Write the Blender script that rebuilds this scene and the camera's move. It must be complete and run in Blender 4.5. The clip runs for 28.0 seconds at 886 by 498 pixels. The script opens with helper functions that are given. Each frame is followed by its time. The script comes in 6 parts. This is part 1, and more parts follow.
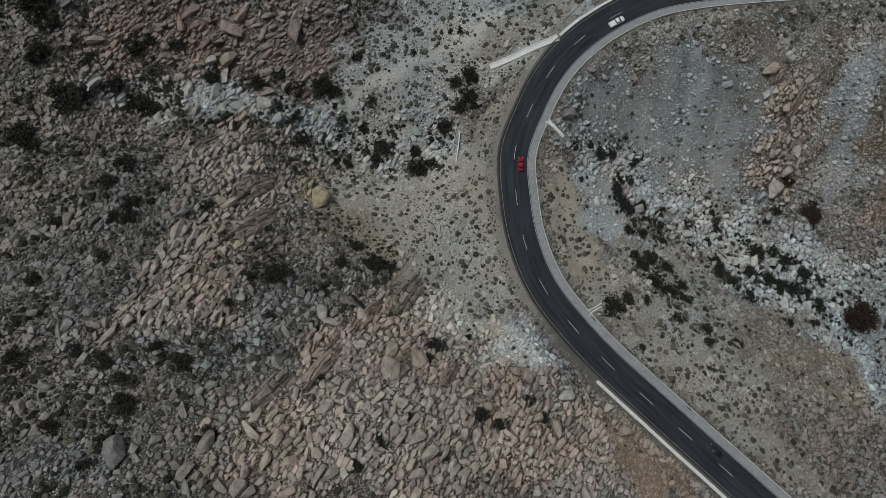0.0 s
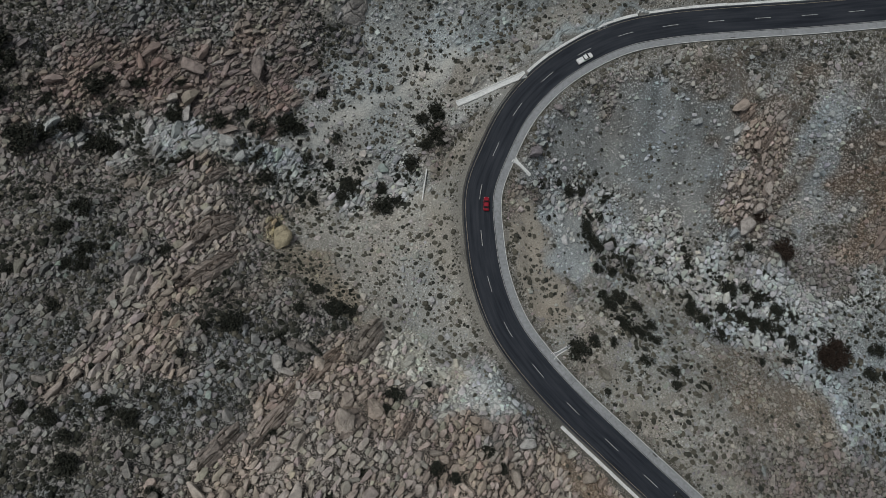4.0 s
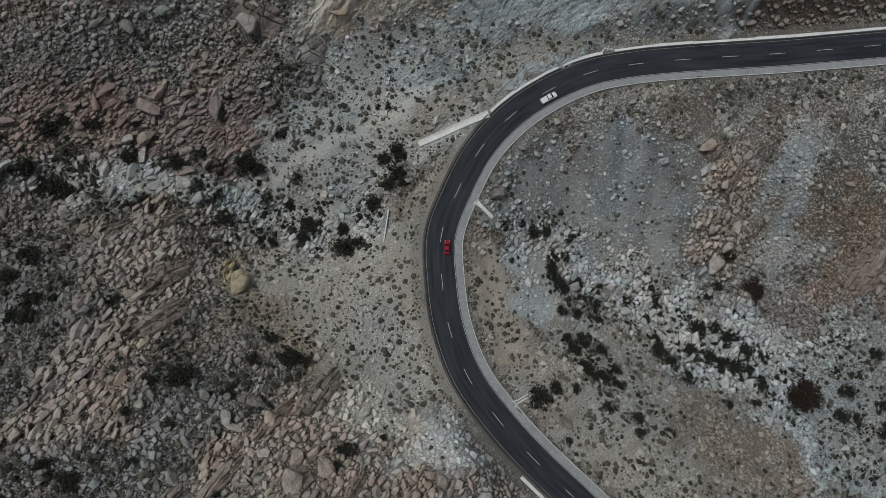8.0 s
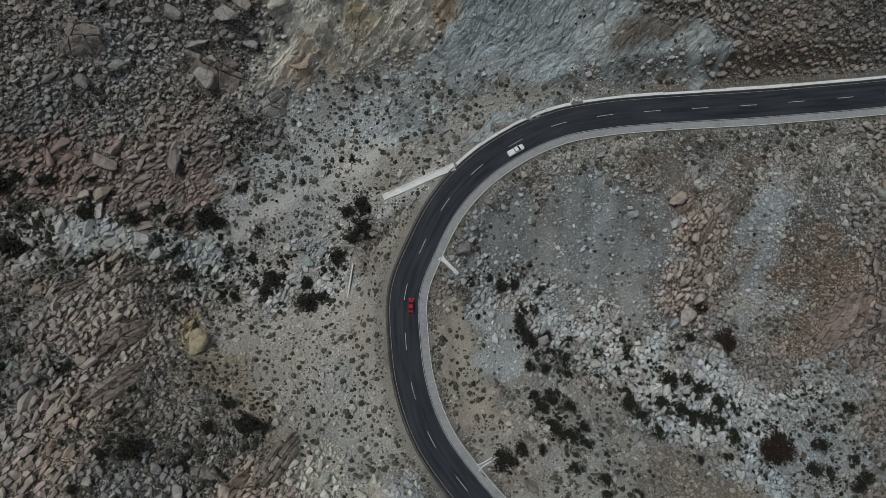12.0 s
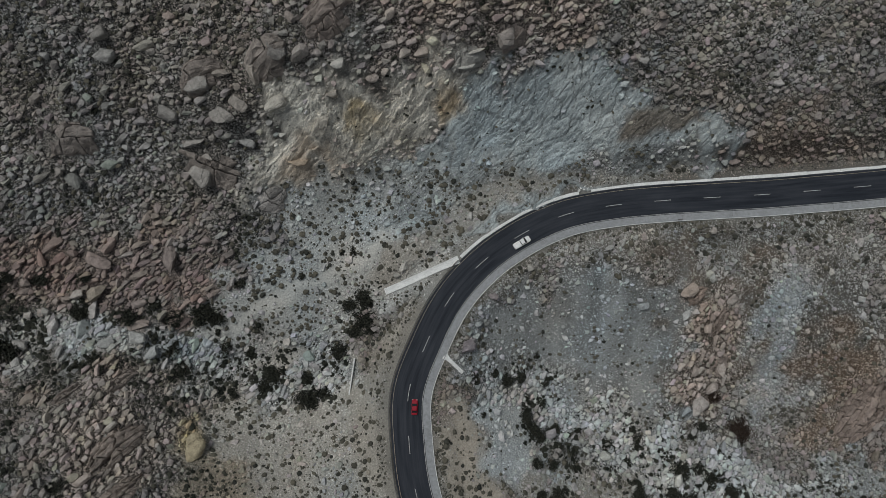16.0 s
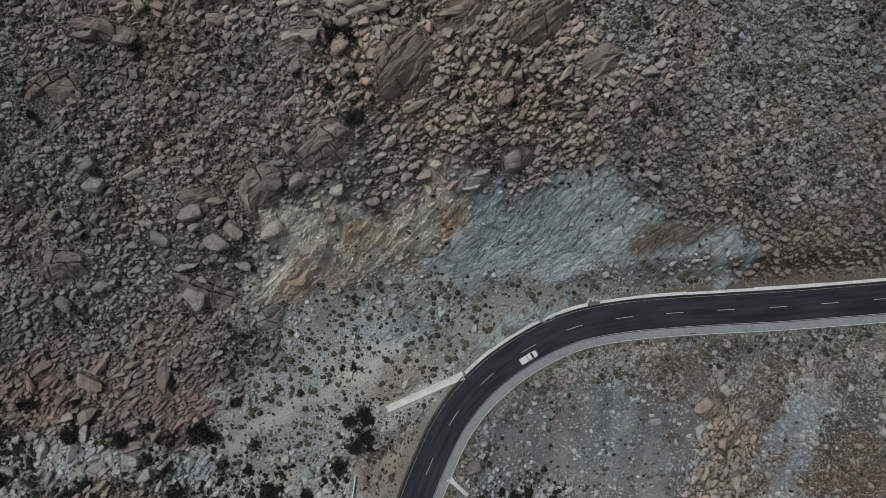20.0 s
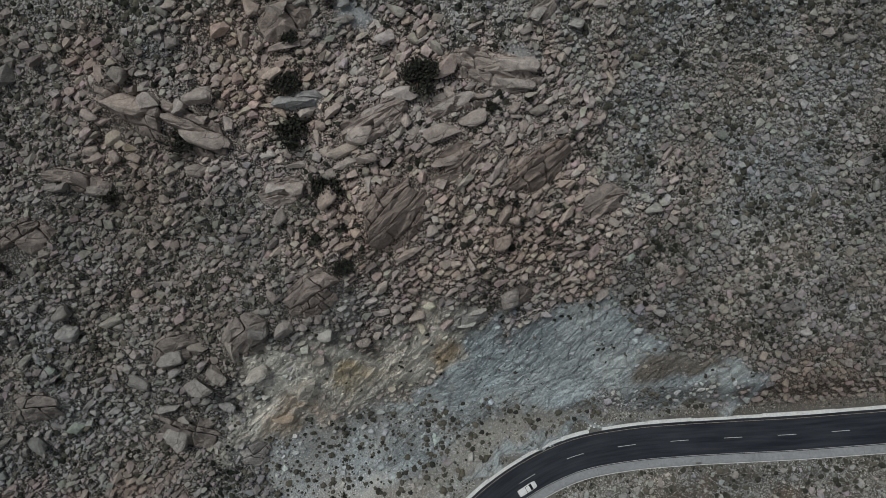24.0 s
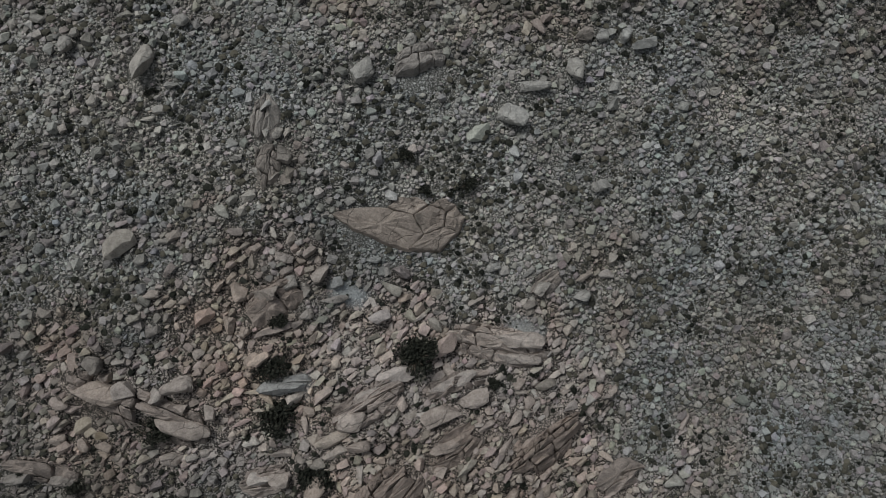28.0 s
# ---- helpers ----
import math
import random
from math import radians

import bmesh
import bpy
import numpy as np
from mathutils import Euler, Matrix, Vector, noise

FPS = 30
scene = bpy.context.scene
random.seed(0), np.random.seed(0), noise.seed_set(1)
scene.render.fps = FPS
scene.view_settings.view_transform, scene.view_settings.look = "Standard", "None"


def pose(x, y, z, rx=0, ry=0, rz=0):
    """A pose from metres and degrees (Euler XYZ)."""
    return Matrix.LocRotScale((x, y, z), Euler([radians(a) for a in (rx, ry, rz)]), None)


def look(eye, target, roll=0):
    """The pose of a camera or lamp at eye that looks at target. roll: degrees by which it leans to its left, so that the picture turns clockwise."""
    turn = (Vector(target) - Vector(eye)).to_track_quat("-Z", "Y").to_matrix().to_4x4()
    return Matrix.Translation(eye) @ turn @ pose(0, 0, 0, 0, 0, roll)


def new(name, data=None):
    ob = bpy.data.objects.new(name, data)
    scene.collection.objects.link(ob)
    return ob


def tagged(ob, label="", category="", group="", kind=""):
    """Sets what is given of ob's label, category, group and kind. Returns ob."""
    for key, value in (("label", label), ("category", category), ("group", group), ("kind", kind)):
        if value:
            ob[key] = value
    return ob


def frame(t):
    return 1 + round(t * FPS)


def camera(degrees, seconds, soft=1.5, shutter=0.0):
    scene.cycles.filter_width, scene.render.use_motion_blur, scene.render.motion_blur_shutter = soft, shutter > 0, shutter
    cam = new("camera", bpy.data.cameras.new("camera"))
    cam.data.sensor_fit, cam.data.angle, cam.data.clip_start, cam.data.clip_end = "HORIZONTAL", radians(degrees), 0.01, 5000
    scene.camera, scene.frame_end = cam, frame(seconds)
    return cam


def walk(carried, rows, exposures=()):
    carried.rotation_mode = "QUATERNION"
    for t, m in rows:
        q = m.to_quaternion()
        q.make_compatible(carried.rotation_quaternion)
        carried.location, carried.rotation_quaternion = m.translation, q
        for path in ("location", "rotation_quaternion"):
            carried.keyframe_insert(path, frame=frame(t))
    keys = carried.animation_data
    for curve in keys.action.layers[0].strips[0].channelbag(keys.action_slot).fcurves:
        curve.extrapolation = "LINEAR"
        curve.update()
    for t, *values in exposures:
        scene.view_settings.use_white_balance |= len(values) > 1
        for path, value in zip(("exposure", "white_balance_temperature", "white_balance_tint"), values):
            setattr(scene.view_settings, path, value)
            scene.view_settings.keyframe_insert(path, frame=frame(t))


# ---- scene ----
cam = camera(64.14, 28.0, soft=0.5)
PATH = [
    (0.0, pose(-30.00, -80.00, 212.91, 12.701, 0.216, -0.000)),
    (0.5, pose(-28.58, -78.37, 212.87, 12.720, 0.193, 0.029)),
    (1.0, pose(-27.16, -76.80, 212.83, 12.745, 0.181, 0.054)),
    (1.5, pose(-25.75, -75.29, 212.79, 12.776, 0.177, 0.072)),
    (2.0, pose(-24.38, -73.83, 212.74, 12.811, 0.174, 0.076)),
    (2.5, pose(-23.06, -72.36, 212.67, 12.842, 0.166, 0.070)),
    (3.0, pose(-21.75, -70.84, 212.60, 12.864, 0.155, 0.061)),
    (3.5, pose(-20.43, -69.22, 212.53, 12.880, 0.144, 0.052)),
    (5.5, pose(-15.11, -62.21, 212.16, 12.897, 0.083, 0.029)),
    (6.0, pose(-13.61, -60.42, 212.07, 12.903, 0.084, 0.023)),
    (6.5, pose(-12.05, -58.60, 211.98, 12.898, 0.085, 0.023)),
    (7.0, pose(-10.46, -56.78, 211.89, 12.877, 0.080, 0.026)),
    (7.5, pose(-8.83, -54.98, 211.81, 12.856, 0.064, 0.026)),
    (8.0, pose(-7.19, -53.22, 211.75, 12.855, 0.040, 0.021)),
    (8.5, pose(-5.54, -51.48, 211.69, 12.873, 0.011, 0.014)),
    (9.0, pose(-3.89, -49.67, 211.64, 12.888, -0.028, 0.006)),
    (9.5, pose(-2.30, -47.72, 211.59, 12.878, -0.085, -0.002)),
    (10.0, pose(-0.88, -45.56, 211.54, 12.843, -0.161, -0.011)),
    (10.5, pose(0.31, -43.12, 211.51, 12.791, -0.236, -0.023)),
    (11.0, pose(1.24, -40.43, 211.49, 12.730, -0.285, -0.042)),
    (11.5, pose(1.91, -37.49, 211.48, 12.671, -0.305, -0.068)),
    (12.0, pose(2.39, -34.32, 211.49, 12.626, -0.305, -0.096)),
    (12.5, pose(2.69, -30.95, 211.49, 12.598, -0.286, -0.122)),
    (14.5, pose(2.82, -16.27, 211.40, 12.583, -0.130, -0.223)),
    (15.0, pose(2.68, -12.35, 211.33, 12.572, -0.081, -0.243)),
    (15.5, pose(2.51, -8.34, 211.27, 12.576, -0.025, -0.271)),
    (16.0, pose(2.37, -4.26, 211.23, 12.605, 0.033, -0.303)),
    (16.5, pose(2.28, -0.11, 211.22, 12.644, 0.093, -0.328)),
    (17.0, pose(2.23, 4.13, 211.21, 12.672, 0.151, -0.343)),
    (17.5, pose(2.17, 8.42, 211.20, 12.686, 0.193, -0.356)),
    (18.0, pose(2.08, 12.70, 211.23, 12.701, 0.206, -0.370)),
    (18.5, pose(1.96, 16.98, 211.23, 12.722, 0.202, -0.387)),
    (19.0, pose(1.88, 21.27, 211.17, 12.747, 0.196, -0.410)),
    (19.5, pose(1.86, 25.59, 211.09, 12.770, 0.187, -0.432)),
    (20.0, pose(1.89, 29.92, 211.02, 12.782, 0.175, -0.453)),
    (20.5, pose(1.95, 34.30, 210.96, 12.778, 0.159, -0.472)),
    (22.5, pose(2.37, 52.48, 210.49, 12.804, 0.078, -0.555)),
    (23.0, pose(2.46, 57.04, 210.37, 12.849, 0.014, -0.596)),
    (23.5, pose(2.57, 61.53, 210.25, 12.908, -0.051, -0.642)),
    (24.0, pose(2.70, 65.90, 210.13, 12.986, -0.099, -0.681)),
    (24.5, pose(2.84, 70.17, 210.01, 13.086, -0.131, -0.708)),
    (25.0, pose(2.99, 74.32, 209.89, 13.243, -0.147, -0.729)),
    (25.5, pose(3.09, 78.38, 209.76, 13.290, -0.158, -0.752)),
    (26.0, pose(3.12, 82.41, 209.64, 14.144, -0.131, -0.762)),
    (26.5, pose(3.11, 86.54, 209.56, 16.190, -0.136, -0.815)),
    (27.0, pose(3.10, 90.79, 209.52, 18.772, -0.159, -0.822)),
    (27.5, pose(3.14, 95.08, 209.53, 20.800, -0.131, -0.860)),
    (28.0, pose(3.23, 99.41, 209.56, 23.276, -0.063, -0.885)),
]
# the whole clip is graded slightly cool and green
walk(cam, PATH, [(0.0, -0.25, 6200, 6.5), (28.0, -0.25, 6200, 6.5)])

STEP = 1.1
N_SCRUB = 62000

# ---- light: an overcast sky with a wide, weak sun high overhead ----
sky_world = bpy.data.worlds.new("overcast_sky")
scene.world = sky_world
sky_world.use_nodes = True
wn = sky_world.node_tree
sky = wn.nodes.new("ShaderNodeTexSky")
sky.sky_type = "NISHITA"
sky.sun_disc = False
sky.sun_elevation = radians(69)
sky.sun_rotation = radians(-67)
sky.air_density = 1.6
sky.dust_density = 4.0
bg = wn.nodes["Background"]
bg.inputs["Strength"].default_value = 0.044
cloud = wn.nodes.new("ShaderNodeHueSaturation")
cloud.inputs["Saturation"].default_value = 0.4
wn.links.new(sky.outputs[0], cloud.inputs["Color"])
wn.links.new(cloud.outputs[0], bg.inputs[0])
sun_data = bpy.data.lights.new("sun", "SUN")
sun_data.energy = 1.8
sun_data.angle = radians(22)
sun_data.color = (1.0, 0.975, 0.94)
sun = new("sun", sun_data)
sun.matrix_world = look((-42, 18, 118), (0, 0, 0))

# ---- noise over the plan ----


def lattice(ix, iy, seed):
    v = (ix.astype(np.int64) * 374761393 + iy.astype(np.int64) * 668265263 + seed * 974711) & 0xFFFFFFFF
    v = ((v ^ (v >> 13)) * 1274126177) & 0xFFFFFFFF
    v = ((v ^ (v >> 16)) * 2246822519) & 0xFFFFFFFF
    return ((v ^ (v >> 15)) & 0xFFFF) / 65535.0


def vnoise(x, y, seed=0):
    """Smooth value noise, 0 to 1, one cell per unit."""
    ix, iy = np.floor(x), np.floor(y)
    u, v = x - ix, y - iy
    u, v = u * u * (3 - 2 * u), v * v * (3 - 2 * v)
    a, b = lattice(ix, iy, seed), lattice(ix + 1, iy, seed)
    c, d = lattice(ix, iy + 1, seed), lattice(ix + 1, iy + 1, seed)
    return (a * (1 - u) + b * u) * (1 - v) + (c * (1 - u) + d * u) * v


def fbm(x, y, octaves=4, seed=0):
    total, amp, norm = 0, 1.0, 0.0
    for k in range(octaves):
        total = total + amp * vnoise(x * 2 ** k + 17.3 * k, y * 2 ** k - 9.1 * k, seed + k)
        norm += amp
        amp *= 0.5
    return total / norm


def smooth(a, b, v):
    u = np.clip((v - a) / (b - a), 0, 1)
    return u * u * (3 - 2 * u)


# ---- landform: mounds (positive) and hollows (negative) as x, y, spread, height ----
NORTH_SLOPE = [(-12.5, 65, 16, -10.5), (12.5, 65, 16, -7.4), (62.5, 65, 16, -3.4), (137.5, 65, 16, -6.2), (150, 65, 26, 8.9), (-62.5, 77.5, 16, 2.7), (-37.5, 77.5, 16, 7.4), (37.5, 77.5, 16, -10.0), (75, 77.5, 16, 2.4), (112.5, 77.5, 16, 2.8), (-87.5, 90, 16, 2.7), (-25, 90, 16, 4.9), (12.5, 102.5, 16, 4.7), (112.5, 102.5, 16, -3.0), (-75, 115, 16, 0.2), (-12.5, 115, 16, 6.1), (112.5, 127.5, 26, -1.1), (-50, 140, 16, 6.3), (75, 140, 26, -9.3), (-12.5, 152.5, 16, -1.9), (12.5, 152.5, 16, -0.5), (-62.5, 177.5, 16, 7.3), (-37.5, 177.5, 16, -4.0), (-25, 177.5, 16, 9.8)]
NORTH_SLOPE_UPPER = [(12.5, 177.5, 16, 1.3), (137.5, 190, 42, -8.5)]
WEST_RIDGE = [(-150, -110, 42, 27.0), (-75, -110, 42, 33.0), (-12.5, -85, 16, 4.4), (-87.5, -72.5, 16, -3.4), (-37.5, -72.5, 16, 3.8), (-62.5, -60, 16, -5.0), (-25, -47.5, 16, -15.5), (-112.5, -35, 16, 1.4), (-75, -10, 16, -6.7), (-50, 2.5, 26, -26.4), (-125, 15, 16, -6.8), (-112.5, 15, 16, -9.8), (-75, 15, 16, -6.2), (-25, 15, 16, -9.3), (-50, 27.5, 16, 3.9), (-112.5, 40, 16, -2.0), (-87.5, 40, 16, -6.9), (-25, 40, 16, -0.2), (-37.5, 52.5, 16, -7.3)]
EAST_RAVINE = [(62.5, -110, 16, -5.7), (150, -110, 42, -15.1), (25, -85, 16, -5.0), (25, -72.5, 26, -8.6), (87.5, -72.5, 26, -4.8), (150, -72.5, 42, -31.8), (112.5, -47.5, 16, -9.1), (0, -35, 16, -4.6), (62.5, -35, 16, -5.1), (87.5, -22.5, 26, -28.9), (37.5, -10, 26, -24.4), (0, 2.5, 16, 1.8), (112.5, 2.5, 16, -5.7), (137.5, 2.5, 16, -2.9), (37.5, 15, 16, -8.6), (75, 15, 16, -5.3), (12.5, 40, 16, -2.9), (62.5, 40, 16, 3.2), (87.5, 52.5, 16, -6.5)]

MOUNDS = NORTH_SLOPE + NORTH_SLOPE_UPPER + WEST_RIDGE + EAST_RAVINE


def softramp(v, w):
    return w * np.logaddexp(0, v / w)


def limited(v, a):
    """v within +-a, easing off beyond it."""
    return np.where(np.abs(v) <= a, v, np.sign(v) * (a + 140 * (1 - np.exp(-(np.abs(v) - a) / 140))))


def landform(x, y):
    far = np.hypot(np.maximum(np.abs(x) - 200, 0), np.maximum(np.abs(y - 50) - 220, 0))
    lx, ly = limited(x, 190.0), limited(y - 50, 200.0) + 50
    z = 11.506 - 0.07974 * lx - 0.01546 * ly + 0.961 * softramp(ly - 62, 8) - 0.433 * softramp(ly - 112, 12)
    for a, b, spread, rise in MOUNDS:
        z = z + rise * np.exp(-((x - a) ** 2 + (y - b) ** 2) / (2 * spread * spread))
    return z + smooth(0, 500, far) * 220 * (fbm(x / 700 + 3, y / 700 + 5, 4, 40) - 0.42)


# ---- the road's centre line, one point to each lane dash ----
ROAD = [(95.6, -138.4), (84.6, -128.2), (73.7, -118.0), (62.7, -107.8), (51.8, -97.6), (40.8, -87.4), (29.9, -77.2), (19.0, -66.9), (8.9, -55.8),
        (0.1, -43.5), (-5.3, -29.5), (-7.6, -15.0), (-7.8, 0.0), (-2.7, 14.1), (4.3, 27.4), (14.3, 38.6), (26.7, 47.3), (40.4, 53.3),
        (55.1, 56.0), (70.0, 57.2), (85.0, 57.9), (100.0, 58.5), (114.9, 59.4), (129.9, 60.4), (144.8, 61.6), (159.7, 63.0), (174.6, 64.6)]
FIRST = -4


def road_curve(k):
    """Place and heading on the centre line at dash number k."""
    k = np.asarray(k, float) - FIRST
    pts = np.array(ROAD)
    i = np.clip(np.floor(k).astype(int), 1, len(pts) - 3)
    u = (k - i)[..., None]
    p0, p1, p2, p3 = pts[i - 1], pts[i], pts[i + 1], pts[i + 2]
    p = 0.5 * (2 * p1 + (p2 - p0) * u + (2 * p0 - 5 * p1 + 4 * p2 - p3) * u ** 2 + (3 * p1 - p0 - 3 * p2 + p3) * u ** 3)
    t = 0.5 * ((p2 - p0) + 2 * (2 * p0 - 5 * p1 + 4 * p2 - p3) * u + 3 * (3 * p1 - p0 - 3 * p2 + p3) * u ** 2)
    t = t / np.linalg.norm(t, axis=-1, keepdims=True)
    return p, t


def road_z(k):
    k = np.asarray(k, float)
    return 0.0204 * k ** 2 + 0.0898 * k - 3.13


ROAD_K = np.linspace(-3.0, 21.0, 481)
ROAD_P, ROAD_T = road_curve(ROAD_K)


def road_near(x, y):
    """Distance from the centre line, side (left is positive) and dash number, point by point."""
    dist, side, num = np.full(x.shape, 999.0), np.zeros(x.shape), np.zeros(x.shape)
    near = np.where((x > -45) & (x < 205) & (y > -165) & (y < 100))[0]
    for part_ in np.array_split(near, max(1, len(near) // 8000)):
        if not len(part_):
            continue
        dx, dy = x[part_, None] - ROAD_P[None, :, 0], y[part_, None] - ROAD_P[None, :, 1]
        j = (dx * dx + dy * dy).argmin(1)
        r = np.arange(len(part_))
        dist[part_] = np.hypot(dx[r, j], dy[r, j])
        side[part_] = ROAD_T[j, 0] * dy[r, j] - ROAD_T[j, 1] * dx[r, j]
        num[part_] = ROAD_K[j]
    return dist, side, num


# ---- regions of the ground, as outlines on the plan ----
WASH_WEST = [(-138, 20), (-131, 22), (-123, 19), (-107, 22), (-88, 23), (-77, 22), (-70, 17), (-56, 15), (-42, 16), (-25, 11), (-26, 1), (-34, -4), (-49, -4), (-63, -0), (-74, 3), (-82, 9), (-92, 11), (-104, 11), (-117, 11), (-128, 14), (-137, 10)]
FAN_NORTH = [(-64, 27), (-48, 34), (-34, 42), (-23, 58), (-12, 65), (32, 66), (47, 61), (25, 53), (10, 42), (-14, 30), (-23, 23), (-31, 13), (-49, 15), (-63, 19), (-72, 21)]
SCRUB_WEST = [(-70, -1), (-56, -2), (-33, -6), (-25, 9), (-15, 10), (-13, -0), (-13, -19), (-10, -36), (-1, -52), (-11, -55), (-31, -49), (-44, -36), (-57, -30), (-68, -19)]
SAND_WEST = [(8, 37), (-4, 30), (-14, 17), (-23, 1), (-24, -7), (-22, -18), (-15, -36), (-5, -52), (2, -55), (-5, -39), (-11, -22), (-12, -12), (-8, 8), (0, 22), (11, 35)]
SAND_EAST = [(3, -2), (10, -4), (13, -14), (18, -28), (23, -39), (16, -47), (9, -42), (2, -25), (0, -11)]
WHITE_GRAVEL = [(12, -1), (26, -1), (31, -12), (32, -23), (24, -31), (17, -26), (11, -14)]
BLUE_SCREE = [(14, 24), (32, 32), (59, 34), (76, 30), (82, 8), (82, -8), (64, -4), (46, -1), (30, 7), (14, 10), (8, 16)]
RAVINE = [(8, 6), (24, 8), (34, 2), (54, -6), (75, -10), (95, -17), (113, -23), (129, -22), (139, -28), (142, -80), (114, -79), (104, -56), (81, -45), (63, -33), (50, -18), (33, -11), (14, 2)]
SCRUB_SOUTH = [(24, -24), (49, -22), (62, -37), (80, -48), (100, -59), (109, -79), (45, -76), (29, -62), (12, -47), (20, -39)]
SCRUB_SOUTHEAST = [(17, -53), (38, -59), (57, -76), (88, -103), (68, -104), (47, -86), (32, -71)]
BROWN_EAST = [(107, 18), (133, 22), (138, -23), (122, -18), (114, 0)]
BROWN_MID = [(69, -48), (96, -56), (85, -66), (64, -64)]
OUTCROP_EAST = [(76, 32), (93, 30), (96, 20), (93, 8), (94, -4), (84, -8), (81, 5), (82, 18)]
OUTCROP_FAR = [(131, 3), (142, 19), (146, -26), (136, -18)]
YELLOW_KNOB = [(-75, -8), (-71, -7), (-67, -13), (-69, -18), (-73, -16)]
CUT_FACE = [(7, 83), (29, 90), (47, 92), (58, 84), (61, 80), (87, 76), (91, 69), (70, 65), (51, 64), (31, 57), (18, 51), (-3, 47), (-23, 49), (-13, 61), (-9, 69), (4, 75)]
CUT_PALE = [(-50, 66), (-44, 76), (-30, 82), (-19, 85), (-2, 86), (13, 86), (4, 79), (-12, 73), (-28, 65), (-42, 57), (-50, 57)]
TALUS_NORTH = [(-28, 65), (-9, 71), (31, 57), (7, 41), (-14, 29), (-57, 20), (-71, 22), (-55, 36), (-48, 50)]
BROWN_CUT = [(98, 82), (126, 74), (128, 67), (102, 65), (80, 63), (89, 72)]
RIDGE_SOUTH = [(-88, -98), (-77, -81), (-63, -62), (-53, -52), (-42, -40), (-30, -54), (-13, -67), (15, -76), (45, -102), (44, -104)]
RIDGE_WEST = [(-113, 3), (-93, 9), (-83, -3), (-79, -16), (-81, -26), (-85, -40), (-89, -54), (-103, -65), (-115, -61), (-110, -46), (-107, -36), (-100, -21), (-108, -9)]
PINK_NORTHWEST = [(-73, 23), (-57, 32), (-61, 47), (-143, 40), (-133, 28), (-110, 25), (-97, 22)]
PINK_NORTH = [(-75, 130), (-38, 148), (-17, 150), (13, 142), (35, 144), (37, 125), (63, 114), (49, 93), (20, 88), (-2, 87), (-35, 94), (-23, 111), (-53, 121), (-73, 122)]
DARK_WEST = [(-105, 94), (-51, 94), (-40, 74), (-50, 56), (-61, 44), (-84, 50), (-120, 47)]
SCREE_NORTH = [(38, 158), (104, 162), (116, 92), (78, 92), (65, 112), (40, 125)]
SCREE_TOP = [(-74, 191), (98, 204), (104, 112), (40, 112), (34, 144), (13, 148), (-20, 162), (-43, 149), (-78, 142)]
PALE_SLOPE = [(-31, -54), (-1, -57), (8, -67), (-3, -70), (-19, -66)]
BROWN_BAND = [(66, 40), (100, 40), (101, 10), (98, -8), (72, -12), (71, 12)]
OCHRE_A = [(0, 83), (8, 83), (8, 80), (3, 78), (-1, 79)]
OCHRE_B = [(-22, 77), (-17, 78), (-16, 75), (-20, 73), (-23, 73)]
OCHRE_C = [(-41, 66), (-29, 69), (-28, 65), (-35, 61), (-43, 57)]
BLUE_STRIP = [(105, 38), (112, 40), (116, 29), (112, 18), (111, 7), (112, -5), (98, -6), (98, 4), (102, 17), (103, 28)]
SHOULDER_NORTH = [(15, 38), (26, 46), (43, 49), (68, 53), (105, 54), (134, 54), (134, 45), (105, 43), (68, 42), (46, 41), (30, 38), (19, 31)]
EAST_SLOPE = [(15, 29), (43, 41), (78, 44), (134, 46), (138, -8), (112, -10), (85, -13), (50, -7), (17, 1)]
KERB_BANK = [(-14, 31), (1, 45), (17, 55), (32, 61), (49, 64), (80, 65), (79, 67), (49, 67), (32, 67), (13, 62), (-2, 52), (-23, 35)]

PALE_TRACK = [(-72, 19), (-64, 23), (-55, 27), (-44, 33), (-29, 40), (-17, 47), (-15, 45), (-28, 36), (-42, 30), (-53, 24), (-64, 20), (-70, 17)]
BROWN_TAIL = [(-74, -17), (-64, -16), (-53, -26), (-45, -33), (-38, -40), (-44, -42), (-50, -38), (-58, -30), (-66, -27), (-72, -22)]
CUT_FOOT = [(-23, 42), (-29, 54), (-14, 64), (4, 70), (21, 67), (29, 63), (16, 57), (2, 49), (-11, 41)]
PALE_YELLOW = [(-39, -43), (-28, -44), (-20, -54), (-15, -59), (-13, -65), (-21, -62), (-29, -59), (-37, -55)]
SAND_PATCH = [(-62, 9), (-52, 12), (-45, 14), (-41, 12), (-49, 9), (-56, 7)]
CUT_BROW = [(55, 75), (59, 80), (66, 81), (76, 79), (82, 75), (68, 76), (61, 73)]

BARE_A = [(-20, 149), (-14, 150), (-11, 147), (-13, 144.5), (-18, 146)]
BARE_B = [(-30, 130.5), (-26, 131.5), (-21, 130), (-22, 127.8), (-28, 127.8)]
BARE_C = [(16, 143), (20, 143.5), (25, 141.5), (22, 139), (18, 139.5)]
DARK_LEFT = [(-142, -7), (-123, -9), (-109, -16), (-104, -23), (-108, -37), (-115, -49), (-115, -62), (-120, -66), (-142, -60)]
DARK_SW = [(-122, -65), (-103, -66), (-92, -57), (-82, -42), (-63, -34), (-44, -40), (-56, -55), (-65, -65), (-73, -76), (-80, -88), (-92, -108), (-122, -100)]
EAST_DARK = [(116, -37), (129, -26), (146, -25), (150, -82), (122, -84), (117, -70), (117, -48)]
